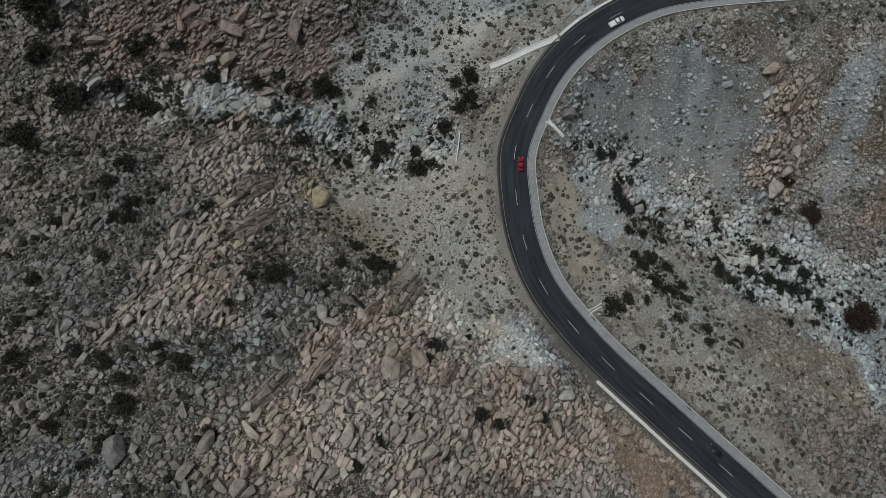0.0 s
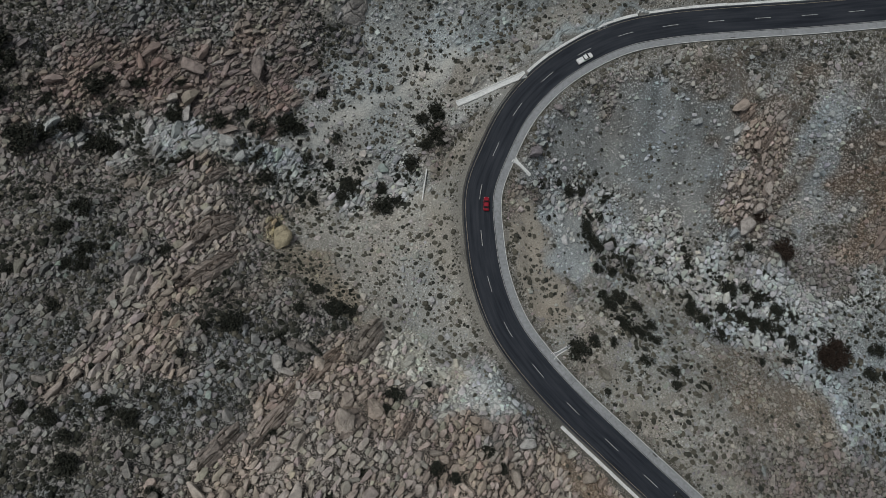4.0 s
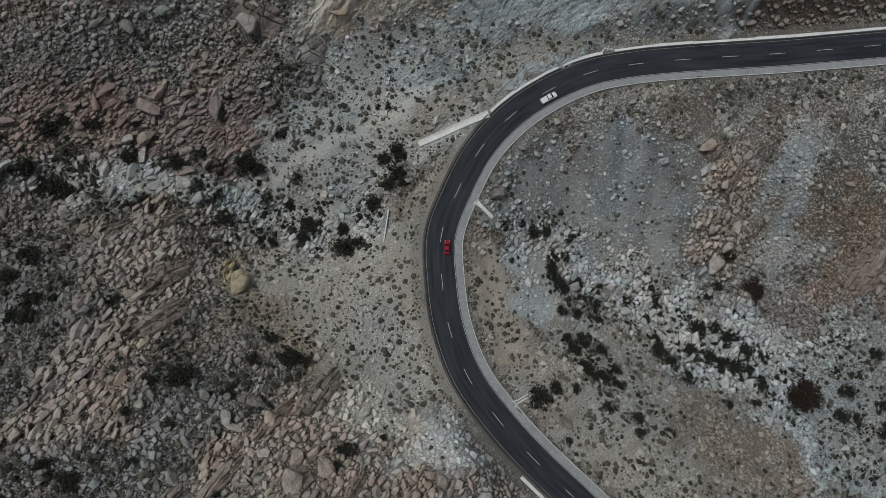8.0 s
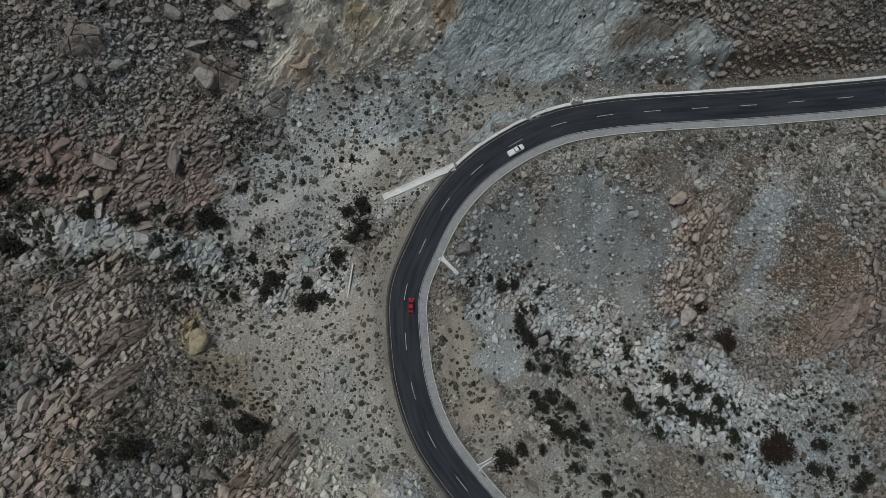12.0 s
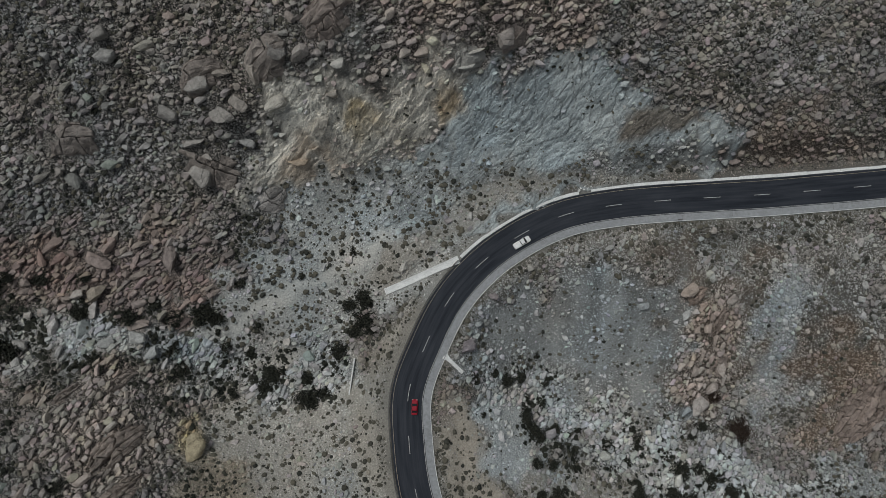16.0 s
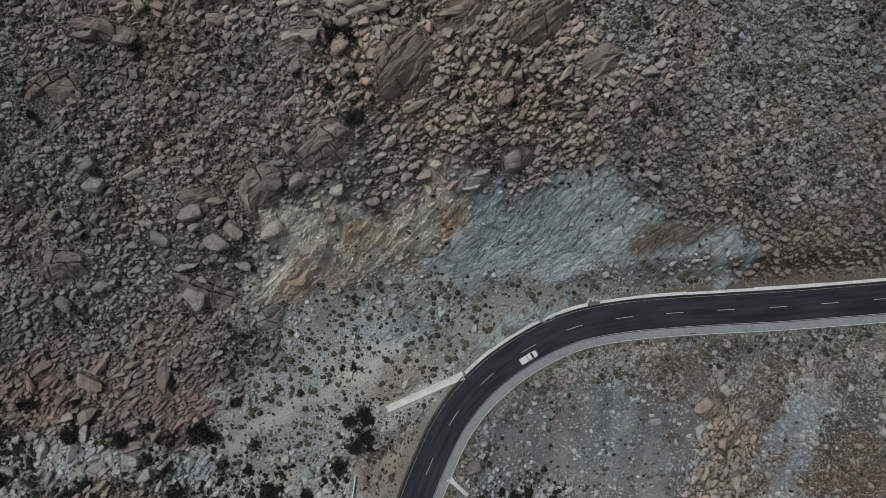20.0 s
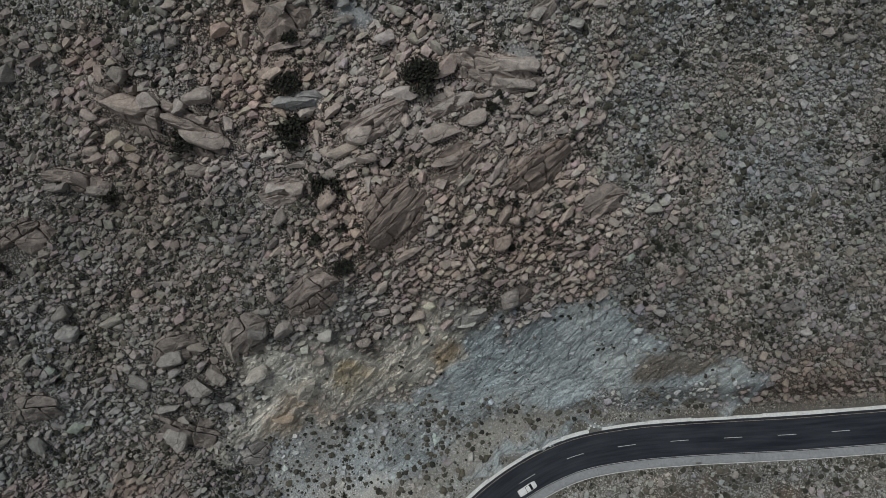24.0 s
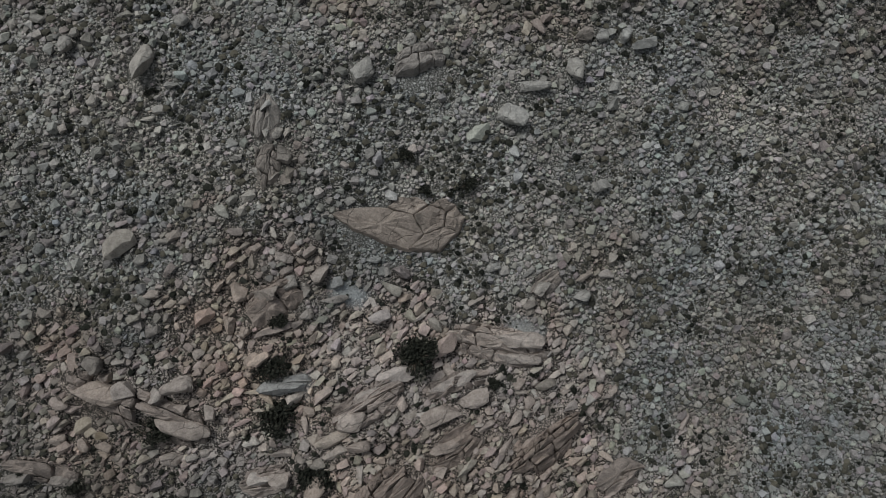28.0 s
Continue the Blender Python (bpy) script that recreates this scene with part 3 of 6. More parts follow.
def asphalt_material():
    """Dark asphalt: worn paler wheel tracks, patches and a seam along the middle. u runs across in metres, v along."""
    m, nt, bsdf = material("asphalt")
    uv = nt.nodes.new("ShaderNodeUVMap").outputs[0]
    sep = nt.nodes.new("ShaderNodeSeparateXYZ")
    nt.links.new(uv, sep.inputs[0])
    stretch = nt.nodes.new("ShaderNodeMapping")
    stretch.inputs["Scale"].default_value = (1.1, 0.05, 1)
    nt.links.new(uv, stretch.inputs[0])
    streak = noise_node(nt, 1.0, 4, 0.6, stretch.outputs[0])
    grain = noise_node(nt, 6.0, 4, 0.7, uv)
    blotch = nt.nodes.new("ShaderNodeMapping")
    blotch.inputs["Scale"].default_value = (0.3, 0.07, 1)
    nt.links.new(uv, blotch.inputs[0])
    patch = noise_node(nt, 1.0, 4, 0.55, blotch.outputs[0])
    fac = math_node(nt, "ADD", math_node(nt, "MULTIPLY", streak, 0.6), math_node(nt, "MULTIPLY", patch, 0.4))
    col = mixed(nt, remap(nt, fac, 0.38, 0.62, 0, 1), (0.009, 0.012, 0.019), (0.034, 0.038, 0.048))
    col = scaled(nt, col, remap(nt, grain, 0.3, 0.7, 0.85, 1.15))
    nt.links.new(col, bsdf.inputs["Base Color"])
    bsdf.inputs["Roughness"].default_value = 0.75
    bsdf.inputs["Specular IOR Level"].default_value = 0.3
    bumped(nt, bsdf, grain, 0.4, 0.01)
    return m


GROUND, STONE, BOULDER = ground_material(), stone_material("weathered_granite", False), stone_material("boulder_granite", True)
ASPHALT = asphalt_material()
PAINT = plain_material("road_paint", (0.55, 0.55, 0.53), 3.0, 0.6, 1.1, 0.7, 0)
OCHRE_PAINT = plain_material("faded_road_paint", (0.36, 0.31, 0.235), 3.0, 0.5, 1.1, 0.7, 0)
CONCRETE = plain_material("apron_concrete", (0.30, 0.308, 0.315), 1.2, 0.75, 1.15)
WHITE_CONCRETE = plain_material("whitewashed_concrete", (0.8, 0.8, 0.78), 2.2, 0.72, 1.08)
STEEL = plain_material("rusty_steel", (0.09, 0.085, 0.08), 4.0, 0.7, 1.3, 0.6, 0)
SCRUB = leaf_material("scrub_leaves", (0.036, 0.038, 0.033), (0.15, 0.138, 0.108))
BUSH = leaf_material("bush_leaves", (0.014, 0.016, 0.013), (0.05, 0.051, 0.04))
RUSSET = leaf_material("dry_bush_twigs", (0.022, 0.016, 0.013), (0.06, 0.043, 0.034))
BARK = plain_material("bush_wood", (0.10, 0.08, 0.06), 6.0)


def mesh_of(name, verts, faces, mat, smooth_shade=False):
    """A mesh from arrays of vertices and of triangles or quads."""
    verts, faces = np.asarray(verts, np.float32), np.asarray(faces, np.int32)
    me = bpy.data.meshes.new(name)
    n, w = faces.shape
    me.vertices.add(len(verts))
    me.vertices.foreach_set("co", verts.ravel())
    me.loops.add(n * w)
    me.loops.foreach_set("vertex_index", faces.ravel())
    me.polygons.add(n)
    me.polygons.foreach_set("loop_start", np.arange(n, dtype=np.int32) * w)
    me.polygons.foreach_set("loop_total", np.full(n, w, np.int32))
    me.polygons.foreach_set("use_smooth", np.full(n, smooth_shade))
    me.update(calc_edges=True)
    if mat:
        me.materials.append(mat)
    return me


def paint(me, name, colours):
    """A colour for each vertex: the soil or stone there, rubble soil with gap shade put in."""
    layer = me.attributes.new(name, "FLOAT_COLOR", "POINT")
    layer.data.foreach_set("color", np.c_[colours, np.ones(len(colours))].astype(np.float32).ravel())


def amount(me, name, values):
    layer = me.attributes.new(name, "FLOAT", "POINT")
    layer.data.foreach_set("value", np.asarray(values, np.float32))


def part(name, me, parent=None, label=""):
    """A mesh or bmesh as one object under a thing or a part."""
    if isinstance(me, bmesh.types.BMesh):
        data = bpy.data.meshes.new(name)
        me.to_mesh(data)
        me.free()
        me = data
    ob = new(name, me)
    if parent:
        ob.parent = parent
    if label:
        ob["label"] = label
    return ob


# ---- the ground: one sheet, fine where it is seen, out to the horizon ----


def spread(lo, hi, step):
    core = np.arange(lo, hi + step / 2, step)
    out = step * 1.22 ** np.arange(1, 36)
    out = np.cumsum(out)
    return np.r_[lo - out[::-1], core, hi + out]


gx, gy = spread(-172, 160, STEP), spread(-112, 214, STEP)
GX, GY = np.meshgrid(gx, gy)
gpx, gpy = GX.ravel(), GY.ravel()
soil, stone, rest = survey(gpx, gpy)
gz = surface(gpx, gpy, rest[:, 3])
gd, gs, _ = road_near(gpx, gpy)
verge = (smooth(10.2, 8.4, gd) * np.where(gs < 0, 0.85, 0.55))[:, None]
soil = soil * (1 - verge) + np.array((0.19, 0.182, 0.163)) * verge
nx, ny = len(gx), len(gy)
corner = (np.arange(ny - 1)[:, None] * nx + np.arange(nx - 1)[None, :]).ravel()
ground_mesh = mesh_of("ground", np.c_[gpx, gpy, gz], np.c_[corner, corner + 1, corner + nx + 1, corner + nx], GROUND, True)
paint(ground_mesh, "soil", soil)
paint(ground_mesh, "stone", stone)
amount(ground_mesh, "cover", np.clip(0.05 + 0.55 * rest[:, 0] + 0.2 * smooth(0.12, 0.2, rest[:, 0]) * smooth(0.6, 0.3, rest[:, 0]) - 0.17 * smooth(0.8, 1.0, rest[:, 0]), 0, 0.92) * smooth(5, 10, gd))
rwx, rwy = ragged(gpx, gpy)
ledges = np.zeros(len(gpx))
for outline in (CUT_FACE, CUT_PALE, OUTCROP_EAST, OUTCROP_FAR, YELLOW_KNOB):
    ledges = np.maximum(ledges, inside(gpx, gpy, outline, 4, rwx, rwy))
amount(ground_mesh, "ledge", ledges * (1 - inside(gpx, gpy, KERB_BANK, 2, rwx, rwy)))
ground = tagged(new("ground", ground_mesh), "stony desert hillsides of pinkish and grey granite rubble", "ground", kind="structure")

# ---- the rock face above the road: bedrock broken into steps along its bedding ----
fx, fy = np.meshgrid(np.arange(-56, 96, 0.36), np.arange(46, 98, 0.36))
fpx, fpy = fx.ravel(), fy.ravel()
fsoil, fstone, frest = survey(fpx, fpy)
fwx, fwy = ragged(fpx, fpy)
bare = np.maximum.reduce([inside(fpx, fpy, o, 2.5, fwx, fwy) for o in (CUT_FACE, CUT_PALE, CUT_BROW)])
bare = bare * (1 - np.maximum(inside(fpx, fpy, KERB_BANK, 2, fwx, fwy), np.maximum(inside(fpx, fpy, CUT_TOE, 2, fwx, fwy), 0.8 * inside(fpx, fpy, CUT_FOOT, 3, fwx, fwy))))
bend = 0.56 + 0.35 * (fbm(fpx / 30, fpy / 30, 2, 610) - 0.5)
along = fpx * np.cos(bend) + fpy * np.sin(bend) + 3 * fwx
across = fpy * np.cos(bend) - fpx * np.sin(bend) + 2.4 * fwy


def broken(u, v, seed):
    """Rock split into blocks, one to a unit cell: a height and a tone for each block, and the cracks between them."""
    iu, iv = np.floor(u), np.floor(v)
    near, second = np.full(u.shape, 9.0), np.full(u.shape, 9.0)
    high, tone = np.zeros(u.shape), np.zeros(u.shape)
    for a in (-1, 0, 1):
        for b in (-1, 0, 1):
            cu, cv = iu + a, iv + b
            du, dv = u - cu - 0.1 - 0.8 * lattice(cu, cv, seed), v - cv - 0.1 - 0.8 * lattice(cu, cv, seed + 1)
            d = np.hypot(du, dv)
            own = lattice(cu, cv, seed + 2) - 0.5 + du * (lattice(cu, cv, seed + 3) - 0.5) * 1.2 + dv * (lattice(cu, cv, seed + 4) - 0.2) * 0.9
            first = d < near
            second = np.where(first, near, np.minimum(second, d))
            high, tone = np.where(first, own, high), np.where(first, lattice(cu, cv, seed + 5), tone)
            near = np.where(first, d, near)
    return high, tone, smooth(0.16, 0.0, second - near)


high1, tone1, crack1 = broken(along / 5.2, across / 2.0, 620)
high2, tone2, crack2 = broken(along / 1.9, across / 0.9, 640)
patchy = smooth(0.35, 0.6, fbm(fpx / 9, fpy / 9, 3, 690))
beds = 0.75 * high1 - 0.35 * crack1 + (0.25 + 0.35 * patchy) * high2 - 0.3 * crack2 * patchy
chips = (fbm(fpx / 0.9, fpy / 0.9, 3, 660) - 0.5) * 0.3
fz = surface(fpx, fpy, frest[:, 3]) + (beds + 0.25 + chips) * bare - 0.9 * (1 - smooth(0.0, 0.35, bare))
fnx, fny = fx.shape[1], fx.shape[0]
fcorner = (np.arange(fny - 1)[:, None] * fnx + np.arange(fnx - 1)[None, :]).ravel()
fcorner = fcorner[bare[fcorner] > 0.02]
face_mesh = mesh_of("rock_face", np.c_[fpx, fpy, fz + 0.35 * bare], np.c_[fcorner, fcorner + 1, fcorner + fnx + 1, fcorner + fnx], GROUND, False)
layer_tone = (0.84 + 0.16 * tone1 + 0.12 * tone2 * patchy + 0.12 * fbm(along / 11, across / 1.3, 3, 680))[:, None]
# the open cracks are coloured darker than the blocks
crack_mix = (0.55 * np.maximum(crack1, crack2 * patchy))[:, None]
paint(face_mesh, "soil", fsoil * layer_tone * (1 - crack_mix) + np.array((0.11, 0.108, 0.1)) * crack_mix)
paint(face_mesh, "stone", fstone)
amount(face_mesh, "cover", np.full(len(fpx), 0.08))
amount(face_mesh, "ledge", 0.12 * bare)
tagged(new("rock_face", face_mesh), "blue-grey and cream bedrock face cut above the road", "rock face", kind="structure")

# ---- single boulders (x, y, length, width, heading), outcrops (and slabs) and bushes (x, y, size) ----
BOULDERS_SOUTH_A = [(-98.6, 38.3, 10.0, 4.4, -19), (-78.9, 38.5, 10.7, 5.5, 98), (-151.1, 29.6, 2.7, 2.0, 8), (-142.9, 28.8, 3.4, 2.6, 12), (-104.7, 28.7, 4.7, 2.5, 17), (-100.4, 24.9, 7.3, 3.3, 81), (-118.7, 22.7, 3.1, 2.5, 8), (-120.4, 13.5, 4.3, 3.9, 10), (-120.0, 8.9, 3.9, 2.5, 25), (-87.7, 20.2, 8.3, 3.3, 14), (-88.9, 16.2, 5.9, 4.0, -2), (-96.8, 14.9, 4.7, 3.6, 5), (-88.6, 26.1, 5.5, 2.6, 22), (-84.7, 27.8, 3.3, 2.6, 6), (-127.9, 1.2, 3.7, 1.7, 21), (-59.1, 1.8, 3.4, 1.5, 8), (-83.3, -88.1, 7.7, 3.5, 60), (-85.0, -92.6, 6.1, 2.9, 52), (-89.5, -79.9, 5.2, 2.3, 107)]
BOULDERS_SOUTH_B = [(-86.6, -78.6, 4.4, 1.8, 110), (-79.6, -78.6, 3.7, 2.9, 105), (-75.9, -79.4, 2.9, 2.6, 0), (-80.4, -81.9, 2.8, 2.3, -0), (-58.6, -80.3, 5.9, 3.2, 55), (-53.3, -81.6, 2.1, 2.1, -0), (-53.2, -86.6, 7.6, 3.7, 63), (-44.2, -70.5, 8.3, 5.7, 75), (-37.5, -67.3, 6.2, 5.0, -59), (-51.9, -63.8, 4.4, 2.9, 1), (-44.6, -65.5, 6.2, 4.1, 86), (-40.4, -63.4, 5.1, 2.4, 41), (-40.2, -78.9, 3.6, 2.8, -39), (-70.2, -91.8, 5.5, 2.7, 67), (-68.2, -86.5, 5.1, 2.8, 56), (-59.2, -90.2, 3.6, 3.1, 96), (-64.4, -91.6, 3.5, 2.8, -1), (-62.7, -56.0, 6.3, 3.3, 106), (-37.2, -95.2, 5.3, 3.2, 7)]
BOULDERS_SOUTH_C = [(-14.4, -74.4, 3.9, 2.7, 1), (-25.7, -86.4, 3.9, 2.5, 89), (-22.1, -87.1, 4.2, 2.8, 89), (-8.1, -72.0, 4.7, 4.0, 84), (-11.1, -69.7, 3.7, 2.5, 1), (-108.3, -59.3, 3.9, 3.3, 78), (-102.8, -61.8, 3.3, 2.2, 14), (-105.9, -58.5, 4.2, 1.4, 88), (-115.2, -60.1, 3.9, 2.2, -23), (-139.5, -34.0, 3.9, 2.4, -28), (-130.9, -57.2, 3.6, 1.9, -0), (-132.3, -61.2, 3.8, 1.4, -0), (-102.6, -27.6, 4.1, 2.5, 34), (-101.3, -33.0, 4.0, 2.2, 58), (-101.5, -36.2, 2.7, 2.1, 4), (-97.0, -55.2, 4.6, 2.3, 27), (-95.4, -47.5, 3.2, 2.1, 60), (-99.2, -50.1, 3.2, 2.0, -42), (-69.6, -49.7, 4.3, 3.4, 90)]
BOULDERS_SOUTH_D = [(-72.7, -45.6, 2.5, 2.2, 4), (-25.7, -95.0, 3.8, 2.7, 7), (-33.9, -86.3, 4.1, 2.5, 59), (-31.2, -79.6, 3.7, 2.3, 50), (-19.7, -79.6, 3.5, 2.6, 0), (-44.5, -87.4, 3.5, 2.1, 72), (-49.1, -76.9, 3.6, 2.5, 85), (-52.8, -55.6, 5.5, 3.4, 78), (-29.8, -53.7, 4.6, 3.0, 46), (-5.7, -82.5, 3.6, 2.7, 17), (3.5, -76.4, 5.4, 3.5, 1), (-15.6, -93.4, 3.4, 2.8, 25), (-65.2, -68.5, 3.7, 2.3, 48), (-66.7, -84.7, 4.4, 2.6, 44), (-73.9, -94.0, 4.2, 2.2, 68), (-83.1, -75.7, 2.9, 1.9, 24)]
BOULDERS_EAST_A = [(78.9, 30.6, 7.7, 4.4, 39), (85.9, 19.8, 4.8, 2.6, 70), (91.9, 27.8, 4.4, 2.8, 51), (83.6, 6.8, 4.6, 2.7, 77), (91.8, 7.5, 6.9, 3.2, 84), (85.9, 4.3, 3.5, 1.9, 18), (93.4, 4.1, 5.0, 1.9, 78), (86.3, -4.1, 8.2, 5.1, 41), (90.2, 1.1, 5.0, 3.9, 30), (124.4, 18.5, 3.5, 1.8, -12), (129.9, 31.3, 3.2, 1.8, 104), (129.8, 27.2, 2.7, 2.3, -2), (134.7, 29.6, 3.1, 2.5, -1), (134.1, 23.8, 2.0, 1.8, -2), (97.8, 39.8, 2.2, 1.6, -4), (61.9, -23.6, 3.5, 2.3, -43), (78.0, 23.1, 4.4, 2.6, 63), (88.4, 15.7, 6.8, 1.9, 71), (85.5, 11.8, 5.7, 1.9, 65)]
BOULDERS_EAST_B = [(82.7, -6.2, 4.3, 2.7, 40), (94.6, 20.3, 3.3, 2.2, 65), (52.7, 37.1, 2.2, 1.6, 7), (56.8, 43.9, 2.7, 2.3, 20), (52.7, 42.5, 2.9, 2.0, 8), (60.6, 43.8, 1.8, 1.4, 2), (58.5, 32.8, 2.2, 1.4, 60), (64.4, 26.0, 4.0, 2.6, 18), (69.0, 32.7, 2.5, 1.6, 3), (45.2, -15.6, 2.7, 1.9, 3), (34.7, 0.2, 2.7, 1.7, 32), (88.5, -28.0, 2.4, 1.8, 0), (74.2, -24.2, 2.8, 2.0, 19), (53.8, -25.0, 2.3, 1.7, 3), (106.5, 10.4, 2.6, 1.9, -2), (117.5, 30.0, 2.3, 1.6, 29), (110.2, 26.2, 2.2, 1.8, -2), (73.4, -2.7, 1.9, 1.6, 0), (138.4, -10.3, 4.8, 2.6, 54)]
BOULDERS_EAST_C = [(134.9, -4.8, 5.6, 2.6, 55), (138.7, -1.5, 6.3, 2.6, 49), (137.0, -13.8, 5.6, 2.2, 44), (-70.1, -15.6, 9.0, 6.6, 81), (-84.5, 12.3, 6.0, 3.9, 32)]
BOULDERS_NORTH_A = [(-85.6, 85.2, 6.4, 4.9, -0), (-84.9, 89.5, 5.8, 3.9, 58), (-107.0, 77.2, 4.1, 2.3, 50), (-62.2, 79.8, 8.1, 4.9, 11), (-55.2, 81.4, 5.4, 3.1, -2), (-57.3, 73.1, 8.9, 5.6, -35), (-52.2, 75.7, 7.6, 4.1, -40), (-40.7, 85.0, 6.4, 5.6, -0), (-34.5, 85.1, 5.9, 4.8, 37), (-47.2, 81.2, 7.1, 4.3, 103), (-66.7, 60.2, 7.8, 6.8, 77), (-66.3, 67.6, 6.4, 2.7, 16), (-61.5, 68.8, 3.0, 2.1, -0), (-42.8, 75.5, 6.7, 5.3, 23), (-72.7, 73.9, 6.8, 4.1, -19), (-38.3, 64.9, 8.2, 3.4, 3), (-31.6, 72.6, 7.6, 5.8, 68), (10.1, 89.9, 9.5, 2.7, 10), (9.5, 87.4, 8.4, 2.0, 6)]
BOULDERS_NORTH_B = [(-10.2, 81.9, 3.3, 2.1, 4), (19.7, 93.2, 6.8, 5.6, 19), (59.5, 90.3, 4.0, 2.8, -3), (-52.0, 68.2, 5.2, 3.0, -29), (-63.4, 64.3, 4.0, 2.8, 0), (-26.9, 78.6, 4.4, 3.0, 20), (-77.0, 90.9, 3.0, 1.9, 31), (-73.4, 86.3, 2.8, 2.0, -0), (-100.5, 85.4, 3.4, 2.0, -1), (-66.1, 87.5, 3.1, 2.0, 15), (-11.6, 89.6, 4.3, 2.6, 12), (-3.1, 89.2, 5.0, 2.6, 14), (-24.6, 84.2, 5.2, 3.7, 6), (-16.6, 83.0, 3.8, 2.7, 6), (43.7, 94.8, 5.2, 2.7, 35), (51.0, 95.9, 3.9, 2.4, 48), (72.4, 92.3, 2.7, 2.1, -1), (68.8, 84.2, 4.7, 2.2, 22), (92.4, 93.8, 2.7, 1.8, 19)]
BOULDERS_NORTH_C = [(77.4, 82.7, 4.0, 2.2, -1)]
BOULDERS_TOP_A = [(-35.2, 145.5, 4.7, 4.0, 86), (-29.9, 145.6, 7.0, 4.0, -4), (-25.5, 148.0, 3.6, 2.9, 23), (-22.9, 146.7, 3.9, 2.3, 98), (-26.8, 152.6, 4.7, 2.2, -13), (-20.4, 152.3, 2.9, 1.8, 110), (-36.9, 139.9, 3.8, 3.3, 86), (-33.9, 138.7, 2.9, 2.5, 86), (-22.7, 142.7, 3.0, 2.7, 4), (-19.7, 149.9, 4.5, 3.4, 66), (-16.7, 148.7, 3.2, 2.3, 21), (-9.8, 153.0, 3.4, 1.6, -1), (-7.1, 150.7, 2.3, 2.1, 88), (-38.5, 146.7, 2.9, 2.2, 58), (-49.9, 144.4, 3.7, 1.7, 2), (-44.3, 143.4, 2.0, 1.7, 4), (-18.0, 145.6, 6.9, 1.7, 8), (-63.1, 129.1, 13.6, 5.0, -15), (-56.2, 128.4, 5.6, 4.3, 7)]
BOULDERS_TOP_B = [(-46.6, 129.3, 6.5, 4.1, 5), (-50.7, 127.8, 4.1, 3.6, 68), (-47.2, 125.9, 5.7, 2.7, -14), (-46.7, 122.5, 11.5, 4.1, -14), (-41.2, 124.8, 4.6, 2.3, 93), (-62.2, 132.9, 4.2, 3.8, 78), (-60.2, 131.4, 3.6, 2.9, -2), (-66.8, 120.3, 4.4, 2.6, -48), (-62.3, 119.7, 4.2, 2.1, -20), (-49.9, 117.5, 4.7, 3.3, -1), (-71.4, 120.9, 3.2, 2.8, -1), (-79.1, 114.1, 8.2, 2.8, 4), (-71.7, 113.9, 7.1, 2.6, -5), (-39.4, 116.8, 2.8, 2.6, -1), (-36.5, 116.8, 3.3, 2.1, 84), (-41.6, 113.7, 2.8, 2.4, -1), (-32.0, 113.5, 5.9, 4.0, 16), (-27.8, 113.1, 5.4, 4.0, 7), (-58.0, 112.4, 3.1, 2.4, -1)]
BOULDERS_TOP_C = [(-32.5, 107.5, 4.5, 3.1, 53), (-27.4, 129.5, 9.2, 3.9, 10), (-14.4, 123.3, 7.2, 4.6, -5), (-22.5, 125.0, 2.8, 2.3, -0), (-27.4, 118.1, 5.4, 2.3, 7), (-22.0, 111.0, 5.9, 4.9, 40), (-10.4, 128.4, 8.4, 3.3, 25), (5.4, 130.7, 10.9, 3.1, 21), (4.1, 124.4, 10.6, 4.5, 21), (11.0, 128.1, 8.6, 4.1, 21), (5.8, 120.0, 11.4, 4.0, 35), (18.1, 124.0, 5.1, 2.2, 48), (16.2, 118.8, 6.3, 1.7, 63), (20.6, 119.1, 5.1, 3.4, 30), (17.6, 109.4, 5.2, 2.7, 69), (20.2, 108.4, 3.5, 3.0, 20), (16.5, 103.7, 5.8, 4.3, 19), (3.4, 114.4, 3.3, 2.9, 58), (2.4, 132.2, 4.7, 2.1, 31)]
BOULDERS_TOP_D = [(-12.8, 118.4, 4.6, 2.6, 9), (18.1, 139.0, 13.2, 4.5, -6), (18.1, 136.1, 12.0, 3.4, -6), (24.7, 148.9, 5.0, 2.9, 47), (32.5, 147.8, 4.1, 2.9, 4), (44.2, 159.6, 3.1, 1.9, 107), (56.9, 164.4, 3.9, 1.5, 43), (14.4, 152.5, 3.5, 1.9, 19), (21.6, 151.8, 3.5, 1.7, 37), (10.9, 146.2, 4.2, 1.6, 33), (50.7, 153.7, 2.5, 1.7, 48), (70.1, 153.3, 3.3, 2.0, 48), (0.8, 105.7, 3.6, 2.7, 28), (-4.2, 101.2, 7.4, 2.5, 36), (-18.5, 102.3, 4.8, 3.1, 27)]
